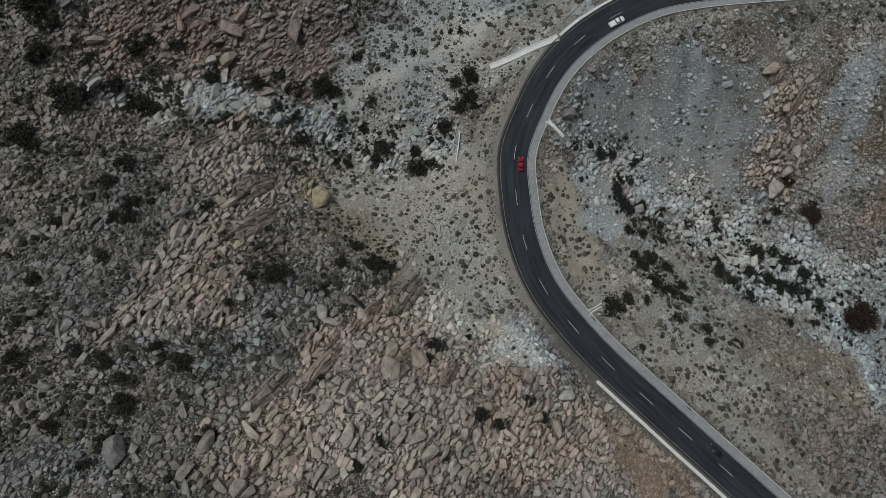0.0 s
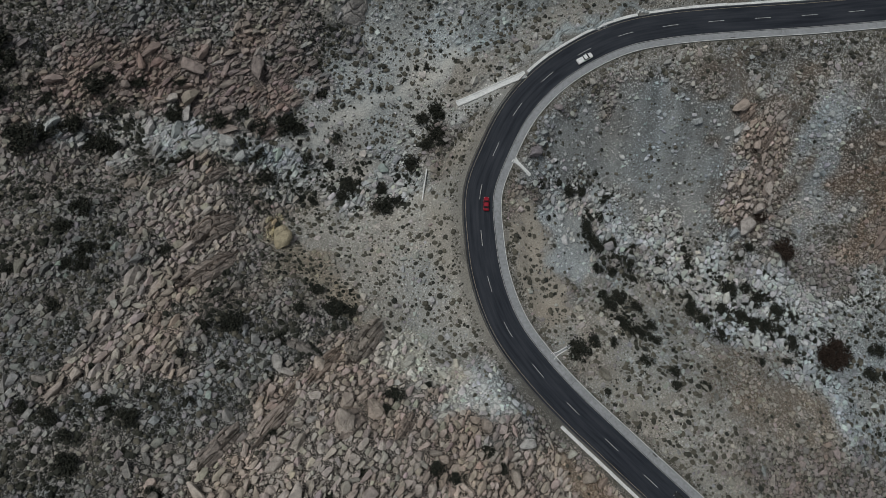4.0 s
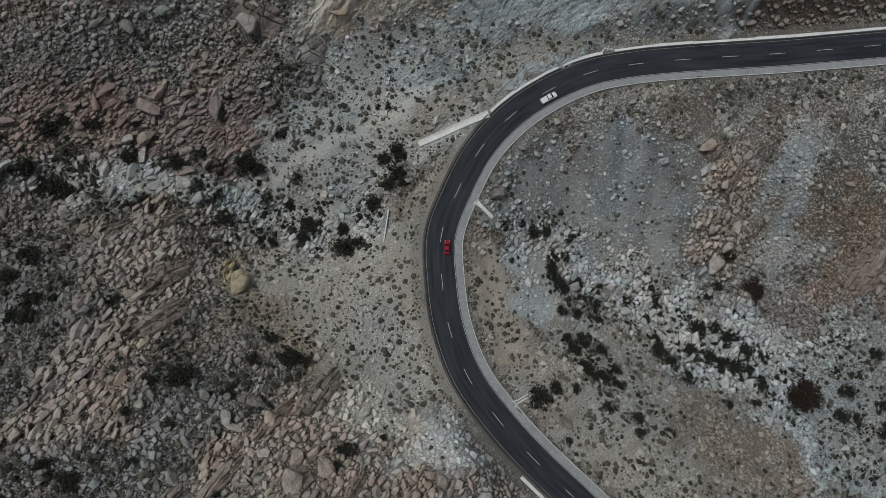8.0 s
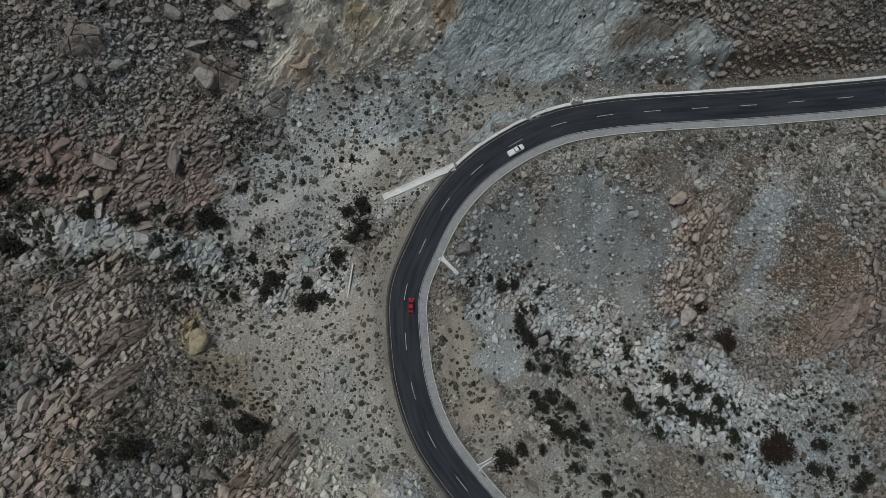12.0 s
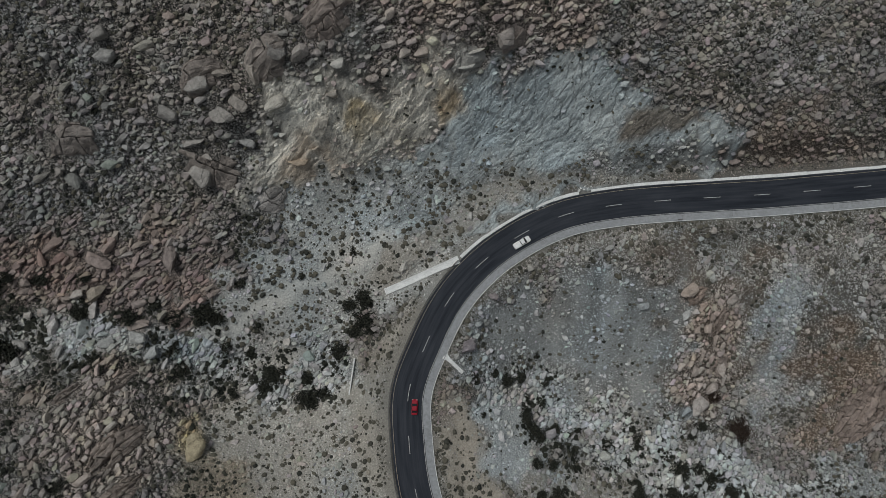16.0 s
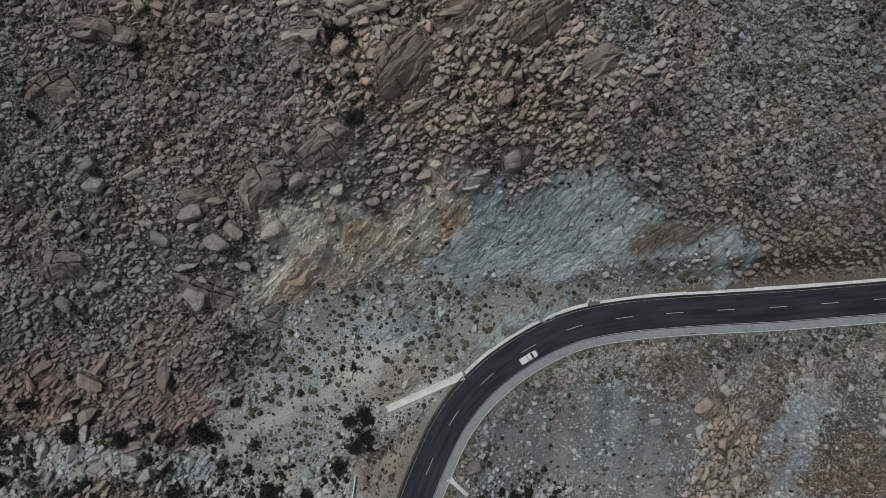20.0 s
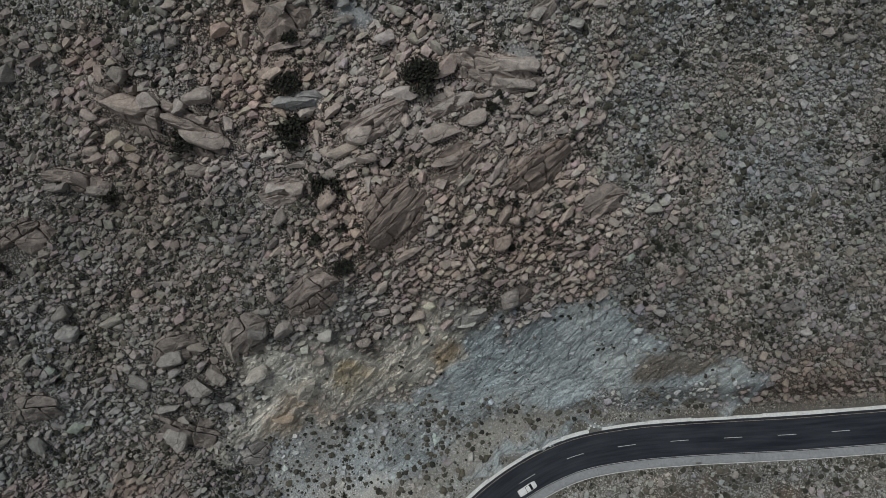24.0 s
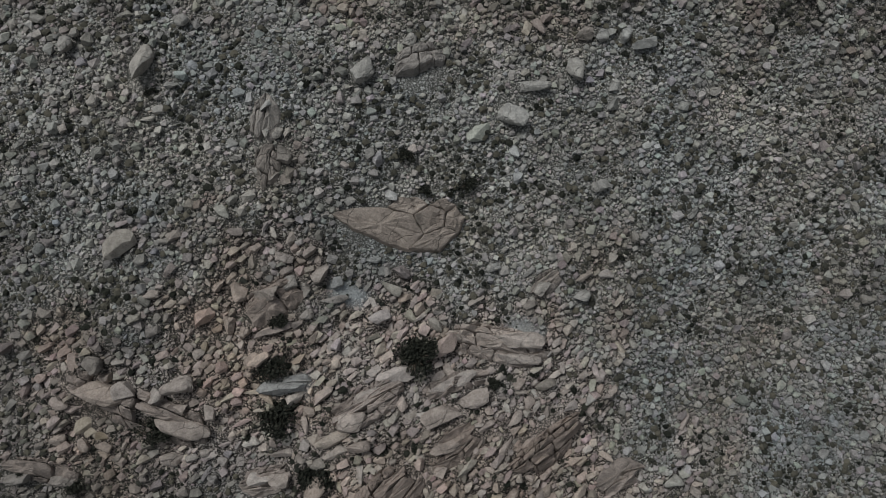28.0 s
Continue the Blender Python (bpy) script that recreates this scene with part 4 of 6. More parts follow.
BOULDERS_PEAK_A = [(-2.2, 189.9, 3.9, 2.8, 17), (-10.7, 182.7, 6.4, 4.0, 27), (18.1, 178.8, 8.1, 4.7, -28), (22.1, 183.5, 7.8, 2.2, 4), (30.8, 187.1, 5.2, 4.3, 78), (24.4, 184.8, 2.5, 2.0, 90), (36.6, 194.0, 3.2, 2.7, 4), (33.1, 194.2, 4.1, 3.2, 4), (41.3, 194.3, 3.2, 3.0, 91), (45.5, 193.0, 5.9, 3.2, 9), (39.1, 185.3, 4.1, 2.7, 57), (36.4, 167.9, 4.4, 2.8, 17), (60.5, 186.1, 3.5, 2.3, 5), (-25.7, 168.5, 4.2, 3.6, 74), (-28.6, 172.3, 3.6, 1.7, 74), (-26.5, 172.1, 3.2, 1.9, 74), (-24.9, 171.9, 2.7, 1.5, 74), (-30.6, 166.3, 3.0, 1.5, 63), (-27.5, 165.4, 2.6, 1.5, 52)]
BOULDERS_PEAK_B = [(-34.1, 168.0, 3.0, 1.7, -0), (-28.4, 175.8, 4.2, 2.7, 64), (-50.9, 181.8, 9.3, 4.6, 80), (-63.3, 184.5, 3.7, 3.1, 92), (-58.6, 175.3, 2.3, 2.3, 4), (-45.5, 179.4, 2.7, 2.1, 4), (-50.1, 173.4, 3.3, 1.2, 5), (-44.1, 190.9, 4.2, 2.5, -28), (50.2, 197.5, 3.4, 1.4, 21)]
OUTCROPS_SOUTH = [(-58.9, -62.3, 11, 1.3, 65, 1), (-29.1, -71.2, 8.3, 3.8, 61, 4), (-85.5, -28.5, 17, 6.5, 50, 4), (-88, -14.5, 15, 8, 56, 5), (-41.8, -47.9, 16.9, 8.1, 60, 5), (-42.5, -70.6, 8.4, 5.6, 53, 1), (-58.4, -50.5, 8, 3.1, -23, 1), (81.5, 29, 8, 4, 45, 2), (89.5, 22, 8, 3, 62, 2), (92.2, 8.4, 8.5, 3.2, 85, 1), (88.1, -3.8, 7, 4.5, 42, 2), (134, -7, 22, 11, 62, 8), (-47.6, 55.7, 9.6, 5.9, 31, 2)]
OUTCROPS_MORE = [(-61, -70, 15, 4.5, 58, 3), (-51.5, -55.5, 13, 4, 58, 3), (-72, -75.5, 13, 5, 55, 3), (-28.8, 174.2, 9, 5.5, 78, 2), (-28.6, 166.8, 7.5, 5, 72, 2), (-103, 0, 9, 4, 50, 3), (-91, 4, 10, 3.5, 52, 2)]
OUTCROPS_NORTH = [(-99.9, 68.1, 16.9, 7.2, 7, 2), (-7.4, 108.6, 17.5, 11.5, 42, 5), (0.4, 185.4, 11.4, 8.2, 25, 2), (-54.4, 125.6, 33.2, 7.4, -20, 3), (-75.4, 115.4, 16.4, 4.4, -10, 2), (-31.2, 113.1, 13.1, 5.4, 11, 3), (-10.8, 126.6, 18.8, 6.8, 30, 3), (15.1, 138.5, 21.8, 7.1, -10, 3), (6.4, 130.7, 15.9, 4.1, 17, 2), (-28.7, 144.7, 13.8, 6.6, 34, 2), (25.1, 149.8, 7.5, 4, -147, 2), (-26.4, 130, 10.4, 3.8, 11, 1), (-26.5, 92.8, 16.3, 8.1, 29, 3), (-61.3, 81.2, 12.9, 6.8, 24, 2), (-43.1, 84, 12.9, 8.6, 27, 2), (-89.6, 104.1, 15.9, 6.9, 26, 2), (5.6, 118.6, 13.2, 5.9, 33, 2), (24.9, 119.9, 18.4, 8.3, 35, 4), (41.6, 114, 11.9, 6.4, 28, 1), (21.8, 93.6, 9.2, 4.3, 26, 2), (9.8, 88.3, 10.3, 4.9, 22, 3), (-62.9, 62.6, 17.8, 8.6, -17, 2)]
OUTCROPS = OUTCROPS_SOUTH + OUTCROPS_MORE + OUTCROPS_NORTH
BUSHES_A = [(-153.2, 36.8, 14.4), (-149.1, 32.9, 8.5), (-151.4, 23.6, 10.9), (-126.1, 31.3, 10.3), (-114.9, 33.4, 6.8), (-103.2, 32.9, 5.4), (-142.8, 8.8, 12.6), (-138.2, 13.0, 8.5), (-133.3, 17.0, 8.7), (-127.4, 12.3, 8.8), (-104.3, 24.4, 7.6), (-151.1, -5.0, 9.6), (-147.6, -7.9, 7.2), (-121.5, -12.2, 7.8), (-124.7, -18.5, 7.6), (-115.7, -29.4, 6.1), (-97.6, -25.0, 6.4), (-119.6, -41.5, 5.9), (-98.0, -44.9, 3.7), (-134.5, -31.4, 5.3), (-74.4, 42.6, 4.0), (-92.0, 22.4, 7.7), (-79.9, 23.1, 8.4), (-71.8, 23.8, 9.4), (-67.2, 23.1, 7.1), (-58.4, 12.8, 4.6)]
BUSHES_B = [(-49.9, 5.8, 8.6), (-53.6, 1.7, 6.1), (-40.3, 4.8, 5.4), (-39.2, -1.7, 8.5), (-29.7, 13.3, 7.3), (-21.2, 28.9, 7.9), (-22.1, 23.1, 8.0), (-19.3, 20.1, 6.0), (-24.9, 19.2, 5.3), (-40.3, 11.6, 2.3), (-60.9, -73.5, 3.9), (-54.2, -68.4, 2.3), (-45.5, -88.0, 5.3), (-32.9, -64.6, 7.6), (-34.3, -67.9, 4.5), (-62.4, -84.7, 3.6), (-82.7, -85.2, 4.3), (-84.8, -86.9, 3.5), (-99.3, -66.3, 5.2), (-102.3, -79.6, 7.0), (-105.7, -73.2, 5.0), (-21.2, -82.4, 5.7), (-15.4, -84.5, 5.2), (-7.8, -78.1, 4.9), (-29.9, -90.9, 3.8), (-39.4, -82.3, 3.3), (-4.0, -82.5, 4.2), (-50.5, -93.4, 4.4), (-76.0, -45.0, 8.5), (-82.9, -45.5, 5.5), (-64.1, -58.5, 3.6), (21.6, -49.8, 9.1)]
BUSHES_C = [(26.7, -46.8, 5.6), (-134.6, -48.8, 5.7), (-129.9, -69.3, 6.6), (-118.0, -66.6, 5.3), (-115.8, -84.4, 5.5), (-107.1, -92.4, 4.8), (-104.2, -57.7, 3.9), (-81.7, -65.9, 4.8), (-75.5, -56.6, 4.4), (-86.7, -53.9, 4.4), (-93.6, -69.0, 5.4), (-104.4, -86.8, 4.9), (-60.5, -40.1, 6.5), (-51.2, -39.3, 8.2), (-46.4, -40.7, 5.0), (-56.5, -33.9, 5.0), (12.2, 4.4, 4.7), (18.3, 5.9, 4.7), (21.7, 3.9, 5.5), (26.4, 4.7, 4.5), (34.7, 3.9, 4.6), (32.5, 11.8, 3.0), (28.4, -2.5, 4.7), (33.5, -2.8, 4.9), (28.2, -7.3, 6.4), (30.0, -11.9, 6.4), (32.0, -13.6, 5.6), (37.2, -12.2, 6.4), (45.5, -11.7, 4.6), (14.3, -6.4, 2.5), (31.4, -21.8, 5.1), (38.9, -17.4, 4.5), (43.9, -18.6, 4.6)]
BUSHES_D = [(37.3, -31.5, 6.2), (56.6, -17.0, 5.4), (67.1, -15.3, 5.5), (64.9, -11.0, 3.9), (62.7, -22.6, 4.3), (81.5, -25.1, 7.5), (87.6, -24.5, 5.9), (91.5, -28.9, 7.5), (96.5, -27.9, 5.2), (65.0, -30.4, 6.6), (66.4, -34.3, 7.3), (78.2, -34.0, 7.4), (84.2, -35.9, 7.4), (88.2, -37.8, 6.6), (93.5, -38.7, 8.2), (87.6, -51.0, 5.3), (99.7, -51.1, 4.6), (48.8, -45.8, 5.7), (43.7, -52.6, 5.5), (52.4, -56.0, 5.5), (73.4, -31.1, 3.3), (85.8, -32.9, 3.3), (138.6, -34.4, 6.1), (131.1, -46.4, 7.0), (129.5, -54.9, 5.8)]
BUSHES_E = [(141.9, -52.0, 5.4), (146.1, -57.7, 7.0), (134.9, -55.8, 4.6), (144.4, -60.5, 6.2), (51.7, -60.0, 4.8), (62.0, -60.2, 4.8), (-123.1, 11.4, 8.5), (-117.3, -25.4, 7.4), (-80.0, 13.0, 7.2), (-99.4, 9.6, 5.2), (-20.1, 113.1, 5.6), (14.4, 131.1, 3.1), (-18.2, 105.6, 2.4), (-1.3, 118.6, 3.1)]
BUSHES_F = [(-34.8, 120.9, 2.6), (23.0, 133.2, 2.9), (-2.6, 170.5, 4.8), (5.8, 165.2, 2.9), (-50.4, 186.8, 2.1), (-49.5, 178.1, 2.5), (-69.6, 189.1, 2.1), (61.1, 199.3, 2.1), (83.8, 200.4, 2.4), (71.0, 168.8, 2.4), (22.1, 169.8, 2.0), (-69.4, 178.3, 1.6), (-21.0, 179.6, 2.3), (58.4, 178.7, 2.1), (89.5, 180.9, 2.4), (-8.6, 118.2, 4.4), (-25.6, 104.3, 2.6), (32.1, 111.9, 3.1), (-91.6, 74.7, 3.5), (-79.4, 56.1, 3.8)]
BUSHES_G = [(-1.5, 135.2, 10.7), (9.1, 166.5, 5.9), (1, 165, 4.1), (-29.7, 133.1, 7.5), (-28.4, 124.9, 10.4), (-20.9, 113.7, 9.3), (-19.6, 98.7, 6.7), (-27.8, 141.2, 4.9), (-52.3, 122.5, 9.1), (-69.6, 113.3, 5.2), (41.1, 155.8, 3), (-79, 115.9, 3.8), (-96.9, 99.2, 4.7), (36.3, -21.8, 5.5), (69.7, -38.1, 5.8), (73.8, -43, 7.2), (99.5, -32, 6.6), (88.2, -10.5, 5.1), (85.7, -14.2, 3.9), (105.2, -35.3, 5.2), (102.7, -44.3, 7.4), (99.4, -40.9, 5.9), (34, -35.1, 5.9), (36.2, -39.7, 6.4), (39.7, -42.2, 6.5), (44.1, -43.1, 6.6), (33.5, -47.3, 4.9), (32.2, -31.4, 5.2), (43.9, -34.6, 5.5), (48, -40.9, 5.5), (29.7, -62, 3.2), (44.3, -24.6, 4.2), (-58.7, 32.5, 4.5), (-76.9, 7.6, 6.6), (-64.8, 13.9, 5.2), (-26.4, 26.8, 5.5), (-24.9, 42.4, 3.3), (-41, 35, 2.8), (-28.4, 42.5, 2.7), (-67.2, 19, 3.1)]
BUSHES_H = [(-138.9, 24, 5.9), (-84.1, 26.1, 4.6), (-96.9, 6.7, 4.1), (-103.4, 7.8, 4.9), (-110.8, -69.5, 6.8), (-92, -76.7, 4.4), (-57.1, 35.9, 2.6), (-63, -0.2, 4.6), (-34.2, -0.3, 4.5), (-122.5, 33.5, 5.9), (-23.8, -60.8, 3.2), (-64, -49.1, 4.7), (-119.9, -30.2, 6.2), (-112, -24, 4.5)]
DRY_BUSHES = [(100.4, -11.3, 11.0), (91.5, -1.0, 5.4), (117.3, -48.2, 14.9)]

ALL_BOULDERS = BOULDERS_SOUTH_A + BOULDERS_SOUTH_B + BOULDERS_SOUTH_C + BOULDERS_SOUTH_D + BOULDERS_EAST_A + BOULDERS_EAST_B + BOULDERS_EAST_C + BOULDERS_NORTH_A + BOULDERS_NORTH_B + BOULDERS_NORTH_C + BOULDERS_TOP_A + BOULDERS_TOP_B + BOULDERS_TOP_C + BOULDERS_TOP_D + BOULDERS_PEAK_A + BOULDERS_PEAK_B
ALL_BUSHES = BUSHES_A + BUSHES_B + BUSHES_C + BUSHES_D + BUSHES_E + BUSHES_F + BUSHES_G + BUSHES_H

# ---- scattered stones and scrub ----

# ground taken up by stones, in cells 0.3 m wide
CELL, WEST, SOUTH, SIDE = 0.3, -176.0, -118.0, 1140
TAKEN = np.zeros((SIDE, SIDE), bool)


def cells(x, y):
    return np.clip(((y - SOUTH) / CELL).astype(int), 0, SIDE - 1), np.clip(((x - WEST) / CELL).astype(int), 0, SIDE - 1)


def take(x, y, long, wide, yaw, fill=0.5):
    """Mark the ellipses of stones as taken."""
    reach = max(float(np.max(long)), float(np.max(wide)))
    n = max(3, int(math.ceil(reach / (CELL * 0.9))))
    g = np.linspace(-1, 1, n)
    u, v = [q.ravel() for q in np.meshgrid(g, g)]
    disc = u * u + v * v <= 1
    u, v = u[disc][None, :] * (long * fill)[:, None], v[disc][None, :] * (wide * fill)[:, None]
    c, d = np.cos(yaw)[:, None], np.sin(yaw)[:, None]
    TAKEN[cells(x[:, None] + u * c - v * d, y[:, None] + u * d + v * c)] = True


for rows in ([r for r in ALL_BOULDERS if r[2] >= 2.5], [r for r in OUTCROPS] + [(-4.5, 158.9, 25, 8, 1)]):
    for r in rows:
        take(np.array([float(r[0])]), np.array([float(r[1])]), np.array([float(r[2])]), np.array([float(r[3])]), np.array([radians(r[4])]), 0.48)


def free_at(x, y):
    return ~TAKEN[cells(x, y)]


rng = np.random.default_rng(7)


def hull(points):
    bm = bmesh.new()
    for p in points:
        bm.verts.new(p)
    out = bmesh.ops.convex_hull(bm, input=bm.verts)
    loose = [v for v in bm.verts if not v.link_faces]
    bmesh.ops.delete(bm, geom=loose, context="VERTS")
    bm.verts.index_update()
    v = np.array([x.co[:] for x in bm.verts])
    f = np.array([[a.index for a in x.verts] for x in bm.faces])
    bm.free()
    return v, f


def stone_shapes(count, points):
    """Angular blocks, about one metre across."""
    made = []
    for k in range(count):
        i = np.arange(points) + 0.5
        up, around = 1 - 2 * i / points, 2.39996 * i + rng.uniform(0, 6.28)
        p = np.stack([np.cos(around) * np.sqrt(1 - up * up), np.sin(around) * np.sqrt(1 - up * up), up], 1)
        p += rng.normal(0, 0.3, p.shape)
        p /= np.linalg.norm(p, axis=1, keepdims=True)
        p = np.sign(p) * np.abs(p) ** 0.55
        made.append(hull(p * 0.5 * rng.uniform(0.85, 1.1, (points, 1))))
    return made


def rotations(yaw, tilt_x, tilt_y):
    cz, sz, cx, sx, cy, sy = np.cos(yaw), np.sin(yaw), np.cos(tilt_x), np.sin(tilt_x), np.cos(tilt_y), np.sin(tilt_y)
    o, l = np.zeros_like(yaw), np.ones_like(yaw)
    rz = np.stack([cz, -sz, o, sz, cz, o, o, o, l], 1).reshape(-1, 3, 3)
    rx = np.stack([l, o, o, o, cx, -sx, o, sx, cx], 1).reshape(-1, 3, 3)
    ry = np.stack([cy, o, sy, o, l, o, -sy, o, cy], 1).reshape(-1, 3, 3)
    return rz @ rx @ ry


def strewn(shapes, place, size, turn):
    """Vertices, triangles and counts of many copies of some shapes, joined."""
    verts, faces, owner, base = [], [], [], 0
    kind = rng.integers(0, len(shapes), len(place))
    for k, (v, f) in enumerate(shapes):
        idx = np.where(kind == k)[0]
        if not len(idx):
            continue
        w = np.einsum("nij,nvj->nvi", turn[idx], v[None] * size[idx, None, :]) + place[idx, None, :]
        verts.append(w.reshape(-1, 3))
        faces.append((f[None] + (np.arange(len(idx)) * len(v))[:, None, None] + base).reshape(-1, f.shape[1]))
        owner.append(np.repeat(idx, len(v)))
        base += len(idx) * len(v)
    return np.concatenate(verts), np.concatenate(faces), np.concatenate(owner)


def drop_points(n, box):
    """Random points of the valley; to the north it narrows between the ridges."""
    x, y = rng.uniform(box[0], box[1], n), rng.uniform(box[2], box[3], n)
    west = np.interp(y, (-115, -40, 40, 70, 90, 200), (-130, -160, -172, -152, -122, -82))
    east = np.interp(y, (-115, -80, 80, 140, 214), (132, 160, 144, 118, 107))
    keep = (x > west - 3) & (x < east + 3)
    return x[keep], y[keep]


def off_chutes(x, y):
    far = np.full(x.shape, 99.0)
    for (ax, ay), (bx, by) in (((7.3, 39.65), CHUTE[1]), ((3.0, 10.5), (8.2, 5.7)), ((13.6, -51.4), (19.2, -48.2)), ((-25.0, 10.6), (-26.5, -0.4))):
        u = np.clip(((x - ax) * (bx - ax) + (y - ay) * (by - ay)) / ((bx - ax) ** 2 + (by - ay) ** 2), 0, 1)
        far = np.minimum(far, np.hypot(x - ax - u * (bx - ax), y - ay - u * (by - ay)))
    return far


def grain_of(x, y):
    """The way the rock is bedded: steeper to the south, flatter on the north slope."""
    return np.where((x > 70) & (y < 45), 1.12, np.interp(y, (-60, -20, 30, 70, 120), (0.98, 0.85, 0.75, 0.62, 0.7)))


def pack_stones(name, label, classes, shapes, south=-112):
    """Stones fitted side by side into the ground left free, the largest first. classes: size, share of places filled, rounds."""
    got = []
    for size, share, rounds in classes:
        for turn_ in range(rounds):
            # places on a loose lattice along the bedding
            du, dv, tilt = size * 1.18, size * 0.86, 0.8 + 0.13 * turn_
            gu, gv = np.meshgrid(np.arange(-290, 290, du), np.arange(-290, 290, dv))
            gu, gv = gu.ravel() + rng.uniform(-0.5, 0.5, gu.size) * du, gv.ravel() + rng.uniform(-0.5, 0.5, gv.size) * dv
            c, d = math.cos(tilt), math.sin(tilt)
            x, y = gu * c - gv * d - 6, gu * d + gv * c + 50
            west = np.interp(y, (-115, -40, 40, 70, 90, 200), (-130, -160, -172, -152, -122, -82))
            east = np.interp(y, (-115, -80, 80, 140, 214), (132, 160, 144, 118, 107))
            ok = (x > west - 3) & (x < east + 3) & (y > south) & (y < 214) & (rng.random(x.size) < share * 1.7)
            x, y = x[ok], y[ok]
            x, y = x[free_at(x, y)], y[free_at(x, y)]
            _, colour, rest = survey(x, y)
            coarse = np.minimum((rest[:, 1] / 0.9) ** (1.25 * math.log2(size) + 0.6), 1.7)
            clump = smooth(0.3, 0.62, fbm(x / 6, y / 6, 3, 300))
            chance = coarse * np.minimum(rest[:, 0], 1.05) ** 1.4 * (0.7 + 0.4 * clump) / 1.7
            keep = (rng.random(x.size) < chance) & (road_near(x, y)[0] > 8.2 + 0.5 * size) & (off_chutes(x, y) > 1.3 + 0.4 * size)
            x, y, colour, rest = x[keep], y[keep], colour[keep], rest[keep]
            n = len(x)
            own = size * rng.uniform(0.78, 1.2, n)
            slab = np.clip((rest[:, 1] - 0.55) / 0.6, 0, 1)
            ratio = 1 + rng.random(n) * (0.45 + 1.5 * slab)
            long, wide = own * ratio ** 0.6, own / ratio ** 0.45
            yaw = np.where(rng.random(n) < 0.45 + 0.4 * np.minimum(slab, 1), rng.normal(grain_of(x, y), 0.3 - 0.12 * np.minimum(slab, 1), n), rng.uniform(0, 6.28, n))
            cy, sy = np.cos(yaw), np.sin(yaw)
            clash = np.zeros(n, int)
            for au, av in ((0, 0), (0.4, 0), (-0.4, 0), (0, 0.4), (0, -0.4), (0.26, 0.26), (-0.26, 0.26), (0.26, -0.26), (-0.26, -0.26)):
                clash += ~free_at(x + au * long * cy - av * wide * sy, y + au * long * sy + av * wide * cy)
            fit_ = clash <= 2
            if not fit_.any():
                continue
            take(x[fit_], y[fit_], long[fit_], wide[fit_], yaw[fit_], 0.44)
            got.append(np.c_[x, y, long, wide, yaw, own, colour, rest[:, 3], slab][fit_])
    g = np.concatenate(got)
    n = len(g)
    high = g[:, 3] * rng.uniform(0.6, 0.95, n)
    turn = rotations(g[:, 4], rng.normal(0, 0.2, n), rng.normal(0, 0.2, n))
    z = surface(g[:, 0], g[:, 1], g[:, 9]) + high * 0.22
    v, f, owner = strewn(shapes, np.stack([g[:, 0], g[:, 1], z], 1), np.stack([g[:, 2], g[:, 3], high], 1) * 1.06, turn)
    me = mesh_of(name, v, f, STONE)
    tint = g[:, 6:9] * rng.uniform(0.74, 1.26, (n, 1)) * (1 + rng.normal(0, 0.03, (n, 3)))
    paint(me, "stone", tint[owner])
    return tagged(new(name, me), label, "rocks", kind="stuff")


def chiselled(boxy, cuts, lumps, detail):
    """A block one metre across: a rounded cube with flats broken off it and small lumps."""
    bm = bmesh.new()
    bmesh.ops.create_icosphere(bm, subdivisions=detail, radius=1.0)
    bm.verts.index_update()
    v = np.array([x.co[:] for x in bm.verts])
    f = np.array([[a.index for a in x.verts] for x in bm.faces])
    bm.free()
    v = np.sign(v) * np.abs(v) ** boxy
    v /= np.abs(v).max(0)
    for k in range(cuts):
        n = rng.normal(size=3) * (1, 1, 0.8)
        n /= np.linalg.norm(n)
        far = v @ n
        limit = np.percentile(far, rng.uniform(72, 90))
        v = v - np.maximum(far - limit, 0)[:, None] * n
    off = rng.uniform(0, 50, 2)
    lump = fbm(v[:, 0] * 2.2 + v[:, 2] * 1.7 + off[0], v[:, 1] * 2.2 - v[:, 2] * 1.3 + off[1], 4, 60)
    return v * (1 + lumps * (lump - 0.5))[:, None] * 0.5, f


LUMPS = [chiselled(0.75, 8, 0.35, 2) for k in range(8)]
BLOCKS, CHIPS = stone_shapes(24, 12), stone_shapes(24, 8)
SEEN = (-172, 160, -112, 214)
def tuft(leaves):
    """A low rounded shrub about one metre across: a twiggy lumpy body set with leaf clumps."""
    i = np.arange(11) + 0.5
    up, around = 1 - 1.25 * i / 11, 2.39996 * i + rng.uniform(0, 6.28)
    q = np.stack([np.cos(around) * np.sqrt(1 - up * up), np.sin(around) * np.sqrt(1 - up * up), up * 1.1], 1)
    body, hullf = hull(q * 0.4 * rng.uniform(0.8, 1.15, (11, 1)))
    p = rng.normal(size=(leaves, 3))
    p /= np.linalg.norm(p, axis=1, keepdims=True)
    p *= 0.4 * rng.uniform(0.8, 1.1, (leaves, 1))
    p[:, 2] = np.abs(p[:, 2]) * 1.1
    a = rng.normal(size=(leaves, 3))
    b = np.cross(a, rng.normal(size=(leaves, 3)))
    a /= np.linalg.norm(a, axis=1, keepdims=True)
    b /= np.linalg.norm(b, axis=1, keepdims=True)
    s = rng.uniform(0.09, 0.15, (leaves, 1))
    v = np.stack([p - a * s, p + b * s * 0.8, p + a * s], 1).reshape(-1, 3)
    return np.concatenate([body, v]), np.concatenate([hullf, np.arange(leaves * 3).reshape(-1, 3) + len(body)])


